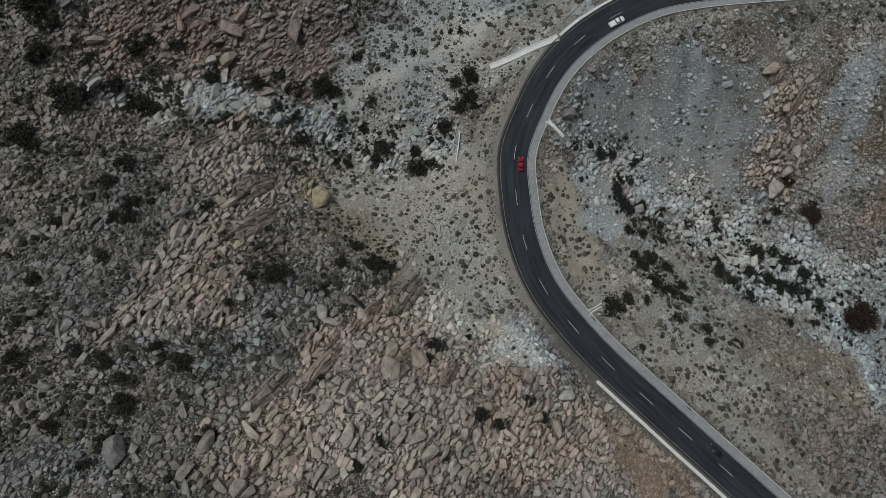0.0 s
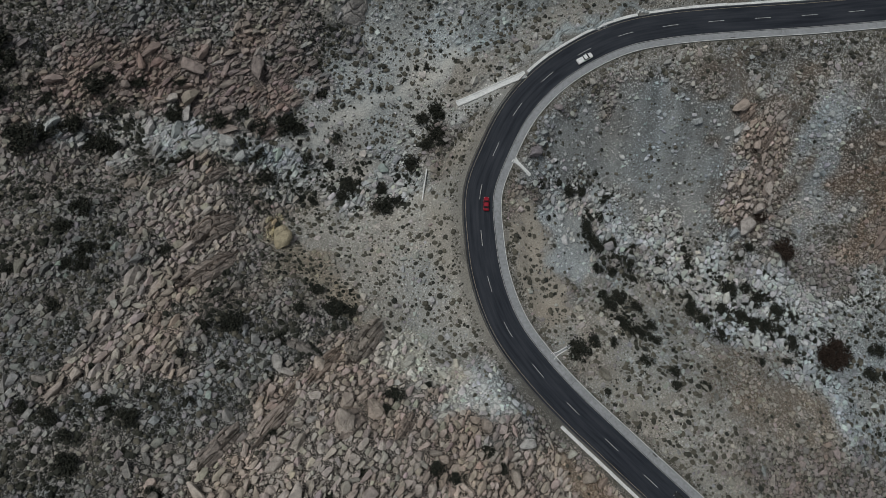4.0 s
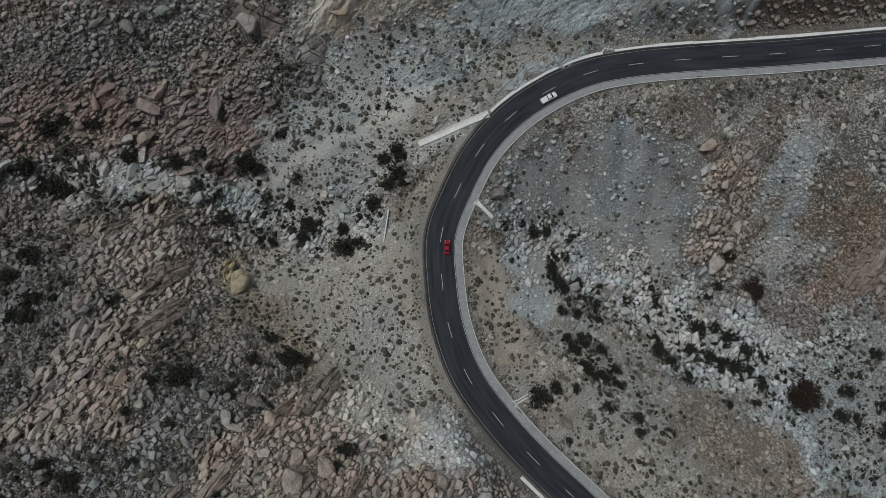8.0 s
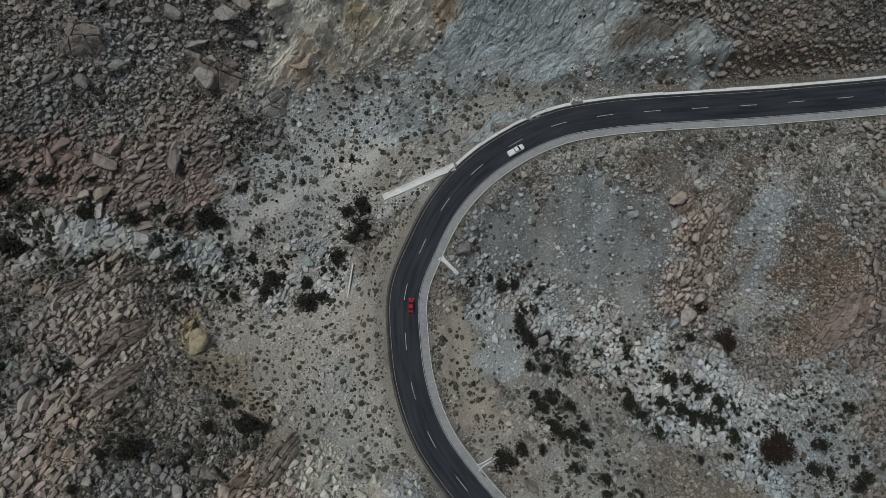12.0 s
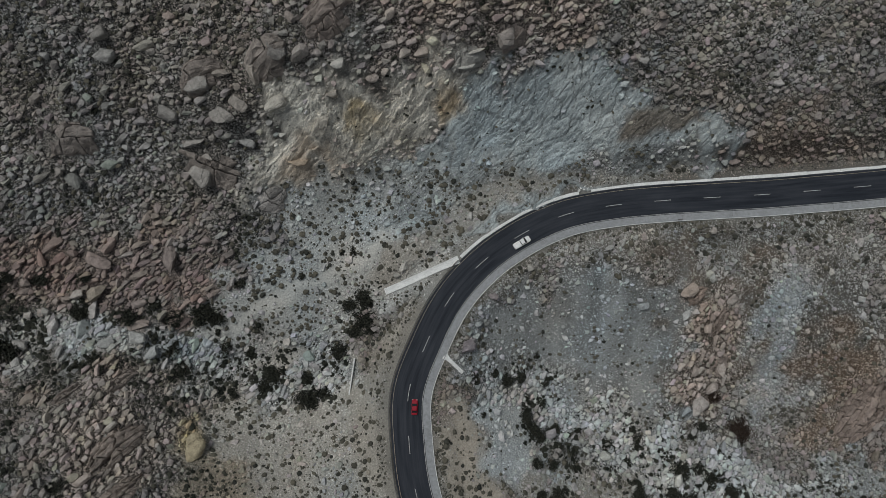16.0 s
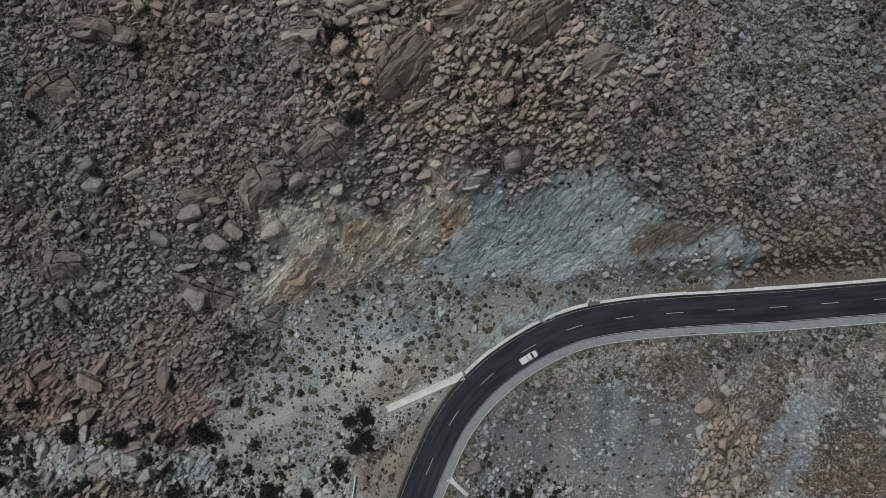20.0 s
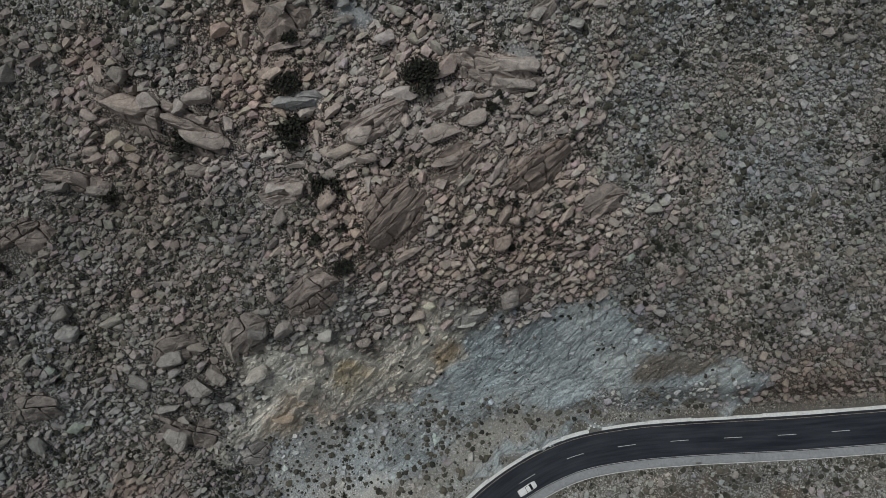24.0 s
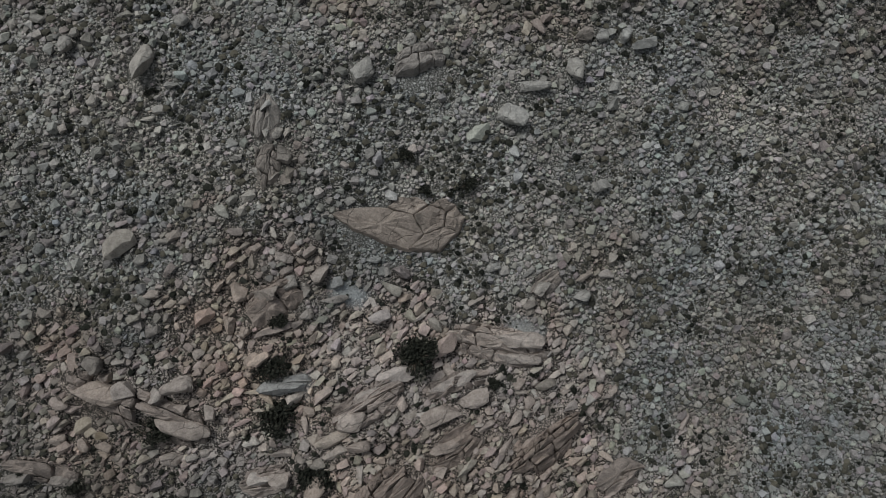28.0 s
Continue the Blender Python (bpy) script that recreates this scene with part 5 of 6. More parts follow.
def scatter_scrub(name, label, n, box, low, high, mat, dense=None, leaves=11):
    x, y = drop_points(n, box)
    n = len(x)
    rest = survey(x, y)[2]
    if dense:
        rest[:, 2] = dense(x, y)
    keep = rng.random(n) < 0.62 * rest[:, 2] * smooth(0.22, 0.66, fbm(x / 5, y / 5, 3, 400))
    keep &= (road_near(x, y)[0] > 7.9) & free_at(x, y) & (off_chutes(x, y) > 1.7)
    x, y, rest = x[keep], y[keep], rest[keep]
    n = len(x)
    size = low * (high / low) ** (rng.random(n) ** 2.1) * (0.7 + 0.3 * np.minimum(rest[:, 2], 1.6))
    dims = np.stack([size, size * rng.uniform(0.75, 1.1, n), size * rng.uniform(0.55, 0.8, n)], 1)
    z = surface(x, y, rest[:, 3]) - 0.04
    take(x, y, dims[:, 0], dims[:, 1], np.zeros(n), 0.3)
    v, f, owner = strewn([tuft(leaves) for k in range(8)], np.stack([x, y, z], 1), dims, rotations(rng.uniform(0, 6.28, n), np.zeros(n), np.zeros(n)))
    return tagged(new(name, mesh_of(name, v, f, mat)), label, "shrubs", kind="stuff")


scatter_scrub("scrub", "low grey-green desert scrub dotted over the gravel", N_SCRUB, SEEN, 0.55, 2.3, SCRUB)


def verge_weeds(n):
    """Low weeds in a strip on either side of the road."""
    k, inner = rng.uniform(-2.4, 20.4, n), rng.random(n) < 0.68
    off = np.where(inner, -7.15 - 2.6 * rng.random(n) ** 1.5, 6.9 + 2.4 * rng.random(n))
    p, t = road_curve(k)
    x, y = p[:, 0] - t[:, 1] * off, p[:, 1] + t[:, 0] * off
    keep = (off_chutes(x, y) > 1.4) & (road_near(x, y)[0] > 6.8) & (rng.random(n) < smooth(0.25, 0.6, fbm(x / 3, y / 3, 3, 450)))
    x, y = x[keep], y[keep]
    n = len(x)
    size = 0.35 * 3.2 ** (rng.random(n) ** 1.7)
    dims = np.stack([size, size * rng.uniform(0.7, 1.1, n), size * rng.uniform(0.4, 0.7, n)], 1)
    v, f, _ = strewn([tuft(7) for k in range(5)], np.stack([x, y, surface(x, y) - 0.03], 1), dims, rotations(rng.uniform(0, 6.28, n), np.zeros(n), np.zeros(n)))
    return tagged(new("weeds", mesh_of("weeds", v, f, SCRUB)), "low grey-green weeds along the verges of the road", "weeds", kind="stuff")


verge_weeds(5200)

BRUSH_LINES = [[(28, -7), (32, -22), (34, -35), (40, -42), (44, -45)], [(42, -16), (43, -29), (48, -43)], [(57, -17), (67, -16), (81, -24), (90, -37), (103, -44)],
               [(70, -38), (83, -36), (95, -38), (105, -35)], [(105, -40), (127, -53), (133, -60), (142, -62)], [(118, -58), (128, -68), (140, -77)], [(114, -42), (128, -47)], [(30, -24), (38, -36), (50, -44), (60, -50)],
               [(-62, 3), (-51, 5), (-40, 3), (-32, 0)], [(-33, 12), (-25, 18), (-20, 24), (-19, 31)], [(-80, 11), (-70, 6), (-62, -4)], [(-95, 22), (-82, 24), (-68, 24)]]


def thicket(x, y):
    """Where dark brush grows: in clumps on the west slopes and the wash, in strings down the ravine, thinly on the north slope."""
    wx, wy = ragged(x, y)
    clump = smooth(0.44, 0.6, fbm(x / 8, y / 8, 5, 500))
    west = smooth(-10, -45, x) * smooth(70, 40, y)
    west = west * (1 - np.maximum.reduce([inside(x, y, o, 4, wx, wy) for o in (TALUS_NORTH, FAN_NORTH, SCRUB_WEST, RIDGE_WEST, RIDGE_SOUTH, PINK_NORTHWEST)]))
    wet = np.maximum(inside(x, y, RAVINE, 5, wx, wy), inside(x, y, WASH_WEST, 6, wx, wy))
    string = np.zeros(x.shape)
    for line in BRUSH_LINES:
        for (ax, ay), (bx, by) in zip(line[:-1], line[1:]):
            u = np.clip(((x - ax) * (bx - ax) + (y - ay) * (by - ay)) / ((bx - ax) ** 2 + (by - ay) ** 2), 0, 1)
            off = np.hypot(x - ax - u * (bx - ax) + 5 * wx, y - ay - u * (by - ay) + 5 * wy)
            string = np.maximum(string, smooth(5.5, 1.5, off))
    string = string * smooth(0.4, 0.55, fbm(x / 4, y / 4, 3, 520))
    return np.maximum(clump * np.maximum(2.1 * west, 1.1 * wet), 2.4 * string) + 0.8 * smooth(70, 90, y) * clump + 0.03


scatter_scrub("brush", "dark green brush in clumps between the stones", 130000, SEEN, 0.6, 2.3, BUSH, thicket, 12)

# ---- stones fitted in between ----
pack_stones("boulder_rubble", "large tumbled granite boulders on the hillsides", ((5.0, 0.03, 1), (3.6, 0.07, 1), (2.7, 0.16, 1)), LUMPS)
pack_stones("stone_rubble", "knee-high to chest-high granite blocks lying on the slopes", ((2.0, 0.5, 1), (1.5, 0.58, 2), (1.1, 0.59, 2)), BLOCKS)
pack_stones("rubble", "small angular granite stones strewn over the slopes", ((0.8, 0.59, 2), (0.6, 0.5, 1)), CHIPS)
pack_stones("scree", "fine grey scree filling the gaps of the upper slope", ((0.45, 0.59, 1),), CHIPS, 85)

# ---- the road ----


def ribbon(k0, k1, profile, step=0.1, closed=True, ends=True):
    """A strip along the road from a cross-section of (offset to the left, height)."""
    ks = np.linspace(k0, k1, max(2, int(round((k1 - k0) / step)) + 1))
    p, t = road_curve(ks)
    left = np.stack([-t[:, 1], t[:, 0]], 1)
    off, up = np.array([a for a, b in profile]), np.array([b for a, b in profile])
    xy = p[:, None, :] + left[:, None, :] * off[None, :, None]
    z = road_z(ks)[:, None] + up[None, :]
    v = np.concatenate([xy, z[..., None]], 2).reshape(-1, 3)
    m = len(profile)
    cols = m if closed else m - 1
    faces = [(i * m + j, i * m + (j + 1) % m, (i + 1) * m + (j + 1) % m, (i + 1) * m + j) for i in range(len(ks) - 1) for j in range(cols)]
    bm = bmesh.new()
    vs = [bm.verts.new(c) for c in v]
    for f in faces:
        bm.faces.new([vs[i] for i in f])
    if closed and ends:
        bm.faces.new(vs[:m])
        bm.faces.new(vs[-m:][::-1])
    uv = bm.loops.layers.uv.new("UVMap")
    where = {vert: (off[i % m], ks[i // m] * 15.0) for i, vert in enumerate(vs)}
    for f in bm.faces:
        for l in f.loops:
            l[uv].uv = where[l.vert]
    bmesh.ops.recalc_face_normals(bm, faces=bm.faces)
    return bm


def strip(name, k0, k1, profile, mat, parent=None, step=0.1, label=""):
    ob = part(name, ribbon(k0, k1, profile, step), parent, label)
    ob.data.materials.append(mat)
    return ob


K0, K1 = -2.6, 20.6
road = strip("road", K0, K1, [(-4.5, 0), (-4.5, -0.5), (5.0, -0.5), (5.0, 0)], ASPHALT)
tagged(road, "dark two-lane asphalt road sweeping round a bend", "road", kind="structure")
for k in range(-2, 21):
    d = strip("lane_dash", k - 0.17, k + 0.17, [(-0.08, 0.004), (-0.08, 0.012), (0.08, 0.012), (0.08, 0.004)], PAINT, road, 0.06)
strip("edge_line", K0, K1, [(-4.35, 0.004), (-4.35, 0.012), (-4.22, 0.012), (-4.22, 0.004)], PAINT, road)
strip("edge_line", K0, K1, [(4.3, 0.004), (4.3, 0.012), (4.42, 0.012), (4.42, 0.004)], OCHRE_PAINT, road, 0.1, "faded ochre edge line")
apron = strip("apron", K0, K1, [(-4.55, 0.016), (-4.55, -0.4), (-6.9, -0.6), (-6.9, 0.25), (-6.62, 0.25), (-6.57, -0.08)], CONCRETE)
strip("lip", K0, K1, [(-6.93, 0.2), (-6.93, 0.28), (-6.78, 0.28), (-6.78, 0.2)], WHITE_CONCRETE, apron)
tagged(apron, "grey concrete apron and lip along the inside of the bend", "road apron", kind="structure")

for k in range(int(K0), int(K1)):
    strip("joint", k + 0.35, k + 0.353, [(-4.6, 0.02), (-4.6, 0.026), (-6.56, -0.05), (-6.56, -0.056)], STEEL, apron, 0.002)


def box(bm, centre, dims, taper=1.0, lean=0.0, round_by=0.0):
    """A block with a narrower, shifted top and rounded edges, added to bm."""
    made = bmesh.ops.create_cube(bm, size=1.0)["verts"]
    for v in made:
        top = v.co.z > 0
        f = taper if top else 1.0
        v.co = Vector((centre[0] + v.co.x * dims[0] * f + (lean if top else 0), centre[1] + v.co.y * dims[1] * f, centre[2] + v.co.z * dims[2]))
    if round_by:
        edges = {e for v in made for e in v.link_edges}
        bmesh.ops.bevel(bm, geom=list(edges), offset=round_by, segments=2, affect="EDGES")
    return bm


def coated(bm, mat, name, parent=None, label=""):
    ob = part(name, bm, parent, label)
    ob.data.materials.append(mat)
    return ob


def rod(bm, a, b, r0, r1, sides=5):
    """A tapered rod from a to b, added to bm."""
    a, b = Vector(a), Vector(b)
    m = (b - a).to_track_quat("Z", "Y").to_matrix()
    rings = []
    for c, r in ((a, r0), (b, r1)):
        rings.append([bm.verts.new(c + m @ Vector((math.cos(6.2832 * k / sides) * r, math.sin(6.2832 * k / sides) * r, 0))) for k in range(sides)])
    for k in range(sides):
        bm.faces.new((rings[0][k], rings[0][(k + 1) % sides], rings[1][(k + 1) % sides], rings[1][k]))
    bm.faces.new(rings[1])
    bm.faces.new(rings[0][::-1])
    return bm


def on_road(k, offset, up=0.0):
    p, t = road_curve(k)
    return Vector((p[0] - t[1] * offset, p[1] + t[0] * offset, float(road_z(k)) + up)), math.degrees(math.atan2(t[1], t[0]))


# guardrail along the outside of the bend
base, _ = on_road(6.8, 5.5)
rail = tagged(new("guardrail"), "dark weathered steel guardrail on posts beside the road", "guardrail")
strip("beam", 2.95, 10.7, [(5.42, 0.5), (5.34, 0.57), (5.42, 0.64), (5.34, 0.72), (5.42, 0.8), (5.58, 0.8), (5.58, 0.5)], STEEL, rail)
post_mesh = bpy.data.meshes.new("post")
bm = box(bmesh.new(), (0, 0, 0.2), (0.16, 0.14, 1.3), 1.0, 0, 0.015)
bm.to_mesh(post_mesh)
bm.free()
post_mesh.materials.append(STEEL)
for k in np.arange(2.98, 10.7, 0.2535):
    spot, yaw = on_road(k, 5.58)
    part("post", post_mesh, rail).matrix_basis = pose(*spot, 0, 0, yaw)

# a few loose whitewashed stones beside the kerb
for k, side, size in ((13.38, 6.3, 0.9), (13.42, 7.0, 0.7), (13.47, 6.4, 0.6), (13.5, 7.3, 0.55), (13.55, 6.5, 0.8), (13.62, 6.9, 0.5)):
    spot, yaw = on_road(k, side)
    bm = bmesh.new()
    v, f = BLOCKS[int(k * 100) % len(BLOCKS)]
    vs = [bm.verts.new(c * size) for c in v]
    for t3 in f:
        bm.faces.new([vs[i] for i in t3])
    stone_ob = tagged(coated(bm, WHITE_CONCRETE, "painted_stone"), "whitewashed stone lying loose beside the kerb wall", "stone", "painted stones by the kerb")
    stone_ob.matrix_basis = pose(*spot, 0, 0, yaw) @ Matrix.Translation((0, 0, size * 0.1))

# low whitewashed kerb walls, cast in uneven lengths
kerb_north = tagged(new("kerb_wall"), "low whitewashed concrete kerb wall, chipped and cast in lengths", "kerb wall", "kerb walls by the road")
edge, k = 5.05, 10.78
while k < K1:
    long = rng.uniform(0.5, 0.95)
    wide, tall = rng.uniform(0.85, 1.15), rng.uniform(0.32, 0.42)
    inner = edge + rng.uniform(-0.05, 0.08)
    last = 13.36 if k < 13.36 < k + long else min(k + long - 0.006, K1)
    strip("kerb_block", k, last, [(inner, -0.4), (inner + 0.03, tall), (inner + wide - 0.05, tall), (inner + wide, -0.4)], WHITE_CONCRETE, kerb_north, 0.1)
    k = 13.6 if last == 13.36 else k + long
kerb_south = tagged(new("kerb_wall"), "low pale concrete kerb wall below the rock slope", "kerb wall", "kerb walls by the road")
k = K0
while k < 2.9:
    long = rng.uniform(0.7, 1.1)
    inner, tall = 5.75 + rng.uniform(-0.05, 0.05), rng.uniform(0.28, 0.36)
    strip("kerb_block", k, min(k + long - 0.006, 2.93), [(inner, -0.4), (inner + 0.03, tall), (inner + 0.95, tall), (inner + 1.0, -0.4)], WHITE_CONCRETE, kerb_south, 0.1)
    k += long


def chute(name, label, ends, width, rise, count, flare, floor_mat):
    """A concrete channel with two side walls running down the bank."""
    (ax, ay), (bx, by) = ends
    thing = tagged(new(name), label, "drain chute", "drain chutes beside the road")
    n = math.hypot(bx - ax, by - ay)
    sx, sy = -(by - ay) / n, (bx - ax) / n
    us = np.linspace(0, 1, count + 1)
    cx, cy = ax + (bx - ax) * us, ay + (by - ay) * us
    tops = [max(float(surface(np.array([x + sx * o]), np.array([y + sy * o]))[0]) for o in (-width / 2, 0, width / 2)) for x, y in zip(cx, cy)]
    tops = np.array(tops) + 0.12
    tops[1:-1] = np.maximum(tops[1:-1], (tops[:-2] + tops[2:]) / 2)
    for nm, o0, o1, h in (("floor_slab", -0.5, 0.5, 0.05), ("side_wall", -0.5, -0.5, rise), ("side_wall", 0.5, 0.5, rise)):
        bm = bmesh.new()
        rings = []
        for u, x, y, z in zip(us, cx, cy, tops):
            # the mouth at the road opens like a funnel
            span = width * (1 + flare * max(0.0, 1 - u / 0.3) ** 1.6)
            up = z + h
            a0, a1 = o0 * span, o1 * span
            if nm == "side_wall":
                up += rng.uniform(-0.03, 0.03)
                a0, a1 = a0 - 0.14, a1 + 0.14
            rings.append([bm.verts.new((x + sx * o, y + sy * o, q)) for o, q in ((a0, z - 1.6), (a1, z - 1.6), (a1, up), (a0, up))])
        for r, q in zip(rings[:-1], rings[1:]):
            for i in range(4):
                bm.faces.new((r[i], r[(i + 1) % 4], q[(i + 1) % 4], q[i]))
        bm.faces.new(rings[0])
        bm.faces.new(rings[-1][::-1])
        bmesh.ops.recalc_face_normals(bm, faces=bm.faces)
        coated(bm, WHITE_CONCRETE if nm == "side_wall" else floor_mat, nm, thing)
    return thing


chute("drain_chute", "long whitewashed concrete drain chute leaving the kerb wall", ((7.3, 39.65), CHUTE[1]), 1.75, 0.3, 12, 0.25, WHITE_CONCRETE)
chute("drain_chute", "short whitewashed concrete drain chute down the bank", ((2.8, 10.7), (8.2, 5.7)), 0.75, 0.22, 8, 1.6, WHITE_CONCRETE)
chute("drain_chute", "short pale concrete drain chute with a bush at its foot", ((13.4, -51.5), (19.2, -48.2)), 0.8, 0.22, 8, 1.4, CONCRETE)

# headwall of the culvert at the foot of the outer bank
hw_z = float(surface(np.array([-25.8]), np.array([5.0]))[0])
headwall = tagged(coated(box(bmesh.new(), (0, 0, 0), (11.2, 0.36, 2.4), 0.995, 0, 0.04), WHITE_CONCRETE, "headwall"), "narrow whitewashed culvert headwall in the gravel", "headwall")
headwall.matrix_basis = pose(-25.8, 5.1, hw_z + 0.1, 0, 0, 82.7)

# dark drain inlets in the lip of the apron
for k in (3.85, 1.25, 15.3):
    spot, yaw = on_road(k, -6.45)
    inlet = tagged(new("drain_inlet"), "small dark drain inlet in the concrete apron", "drain", "drain inlets in the apron")
    inlet.matrix_basis = pose(*spot, 0, 0, yaw)
    coated(box(bmesh.new(), (0, 0, 0.05), (1.5, 0.5, 0.22), 0.95, 0, 0.02), STEEL, "grate", inlet)
    coated(box(bmesh.new(), (0, -0.3, 0.16), (1.7, 0.12, 0.3), 0.95, 0, 0.02), CONCRETE, "lip", inlet)

# ---- single boulders, outcrops and bushes ----


def boulder_mesh(name, boxy, cuts, lumps, detail=3):
    v, f = chiselled(boxy, cuts, lumps, detail)
    return mesh_of(name, v, f, BOULDER)


BOULDER_MESHES = [boulder_mesh("boulder", 0.75, 8, 0.35) for k in range(16)]


def tinted(ob, own, low=0.92, high=1.2):
    colour = own * rng.uniform(low, high)
    ob.color = (*colour, 1)
    return ob


def height_at(x, y):
    return float(surface(np.array([x]), np.array([y]))[0])


def heights_of(rows):
    xs, ys = np.array([r[0] for r in rows], float), np.array([r[1] for r in rows], float)
    return [(*r, z) for r, z in zip(rows, surface(xs, ys).tolist())]


def stone_at(rows):
    return survey(np.array([r[0] for r in rows], float), np.array([r[1] for r in rows], float))[1]


for (x, y, long, wide, yaw, ground_z), own in zip(heights_of(ALL_BOULDERS), stone_at(ALL_BOULDERS)):
    tall = wide * rng.uniform(0.7, 0.95)
    big = "large" if long > 6 else "weathered"
    ob = part("boulder", BOULDER_MESHES[rng.integers(len(BOULDER_MESHES))])
    ob.matrix_basis = pose(x, y, ground_z + tall * 0.3, rng.normal(0, 7), rng.normal(0, 7), yaw) @ Matrix.Diagonal((long, wide, tall, 1))
    tagged(tinted(ob, own * min(1.0, 0.42 / own.max())), big + " granite boulder lying among the rubble of the slope", "boulder", "boulders on the slopes")

def slab_mesh(ring, low, height, crack):
    """A block of jointed rock over a ring of plan points, its top on the height field height(points), worn down along the cracks."""
    n, mid = len(ring), ring.mean(0)
    far = np.maximum(np.linalg.norm(ring - mid, axis=1, keepdims=True), 0.2)
    sides = ring + rng.normal(0, 0.06, ring.shape)
    step, tip = rng.normal(0, 0.1), rng.normal(0, 0.05, 2)
    rows = [np.c_[mid + (sides - mid) * 1.05, np.full(n, low)]]
    for inset, drop in ((0.0, 0.75), (0.12, 0.22), (0.4, 0.02)):
        p = mid + (sides - mid) * (1 - np.minimum((inset + crack * (inset == 0)) / far, 0.5)) + rng.normal(0, 0.04, ring.shape)
        rows.append(np.c_[p, height(p) - drop + step + (p - mid) @ tip + rng.normal(0, 0.05, n)])
    p = mid + (sides - mid) * 0.45
    rows.append(np.c_[p, height(p) + step + (p - mid) @ tip + rng.normal(0, 0.12, n)])
    v = np.concatenate(rows + [np.c_[mid[None], height(mid[None]) + step + rng.normal(0, 0.1)]])
    last = len(rows) - 1
    f = [(r * n + i, r * n + (i + 1) % n, (r + 1) * n + (i + 1) % n, (r + 1) * n + i) for r in range(last) for i in range(n)]
    f += [(last * n + i, last * n + (i + 1) % n, (last + 1) * n) for i in range(n)]
    me = bpy.data.meshes.new("slab")
    me.from_pydata(v.tolist(), [], f)
    me.materials.append(BOULDER)
    return me


def outcrop(x, y, long, wide, yaw, count, z, own):
    """Bedrock broken by joints: rows of slabs side by side on one dome, each cut into blocks by cross cracks."""
    thing = tagged(new("rock_outcrop"), "cracked outcrop of parallel granite slabs in the hillside", "rock outcrop", "rock outcrops")
    thing.matrix_basis = pose(x, y, z, 0, 0, yaw)
    c, n = math.cos(radians(yaw)), math.sin(radians(yaw))
    rows = count + 1
    rise = min(0.34 * wide, 2.8)
    off = rng.uniform(0, 90, 2)

    def height(p):
        dome = 1 - 0.75 * (2 * p[:, 0] / long) ** 2 - 0.75 * (2 * p[:, 1] / wide) ** 2
        base = surface(x + c * p[:, 0] - n * p[:, 1], y + n * p[:, 0] + c * p[:, 1]) - z
        return base + rise * np.maximum(dome, 0.12) + 0.9 * (fbm(p[:, 0] / 4 + off[0], p[:, 1] / 1.6 + off[1], 3, 77) - 0.5)

    shares = rng.uniform(0.35, 1.7, rows)
    vs = np.r_[0, np.cumsum(shares) / shares.sum()] * wide - wide / 2
    bow = rng.uniform(-0.1, 0.1) * wide
    for j in range(rows):
        v0, v1 = vs[j], vs[j + 1]
        mid, deep = (v0 + v1) / 2, v1 - v0
        half = long / 2 * math.sqrt(max(1 - (2 * mid / wide) ** 2 * 0.85, 0.1)) * rng.uniform(0.82, 1.05)
        cuts = [-half]
        while cuts[-1] < half - 1.2:
            cuts.append(min(cuts[-1] + math.exp(rng.normal(0.75, 0.6)) * max(deep, 1.3), half))
        skew = [rng.normal(0, 0.22) * deep for q in cuts]
        for i in range(len(cuts) - 1):
            if rng.random() < 0.05:
                continue
            # neighbours share the line of the crack between them
            a4 = np.array([(cuts[i] - skew[i], v0), (cuts[i + 1] - skew[i + 1], v0), (cuts[i + 1] + skew[i + 1], v1), (cuts[i] + skew[i], v1)])
            k = np.arange(5)[:, None] / 5
            ring = np.concatenate([a4[q] + (a4[(q + 1) % 4] - a4[q]) * k for q in range(4)])
            ring[:, 1] += 0.3 * (fbm(ring[:, 0] / 2.2 + off[1], ring[:, 1] + off[0], 2, 71) - 0.5) * deep
            ring[:, 1] = ring[:, 1] * np.sqrt(np.maximum(1 - (ring[:, 0] / (long * 0.58)) ** 2, 0.25)) + bow * np.cos(ring[:, 0] / long * 5)
            # blocks at the rim have lost their corners
            mid2 = ring.mean(0)
            reach = np.maximum(np.abs(ring - mid2).max(0), 0.1)
            blunt = rng.uniform(0.02, 0.22) * (np.abs(ring - mid2) / reach).prod(1) ** 2
            ring = mid2 + (ring - mid2) * (1 - blunt)[:, None]
            if min(np.ptp(ring, axis=0)) < 0.35:
                continue
            low = float((height(mid2[None]) - rise).min()) - 2.6
            slab = part("slab", slab_mesh(ring, low, height, rng.uniform(0.03, 0.14)), thing)
            tinted(slab, own, 0.82, 1.2)
    return thing


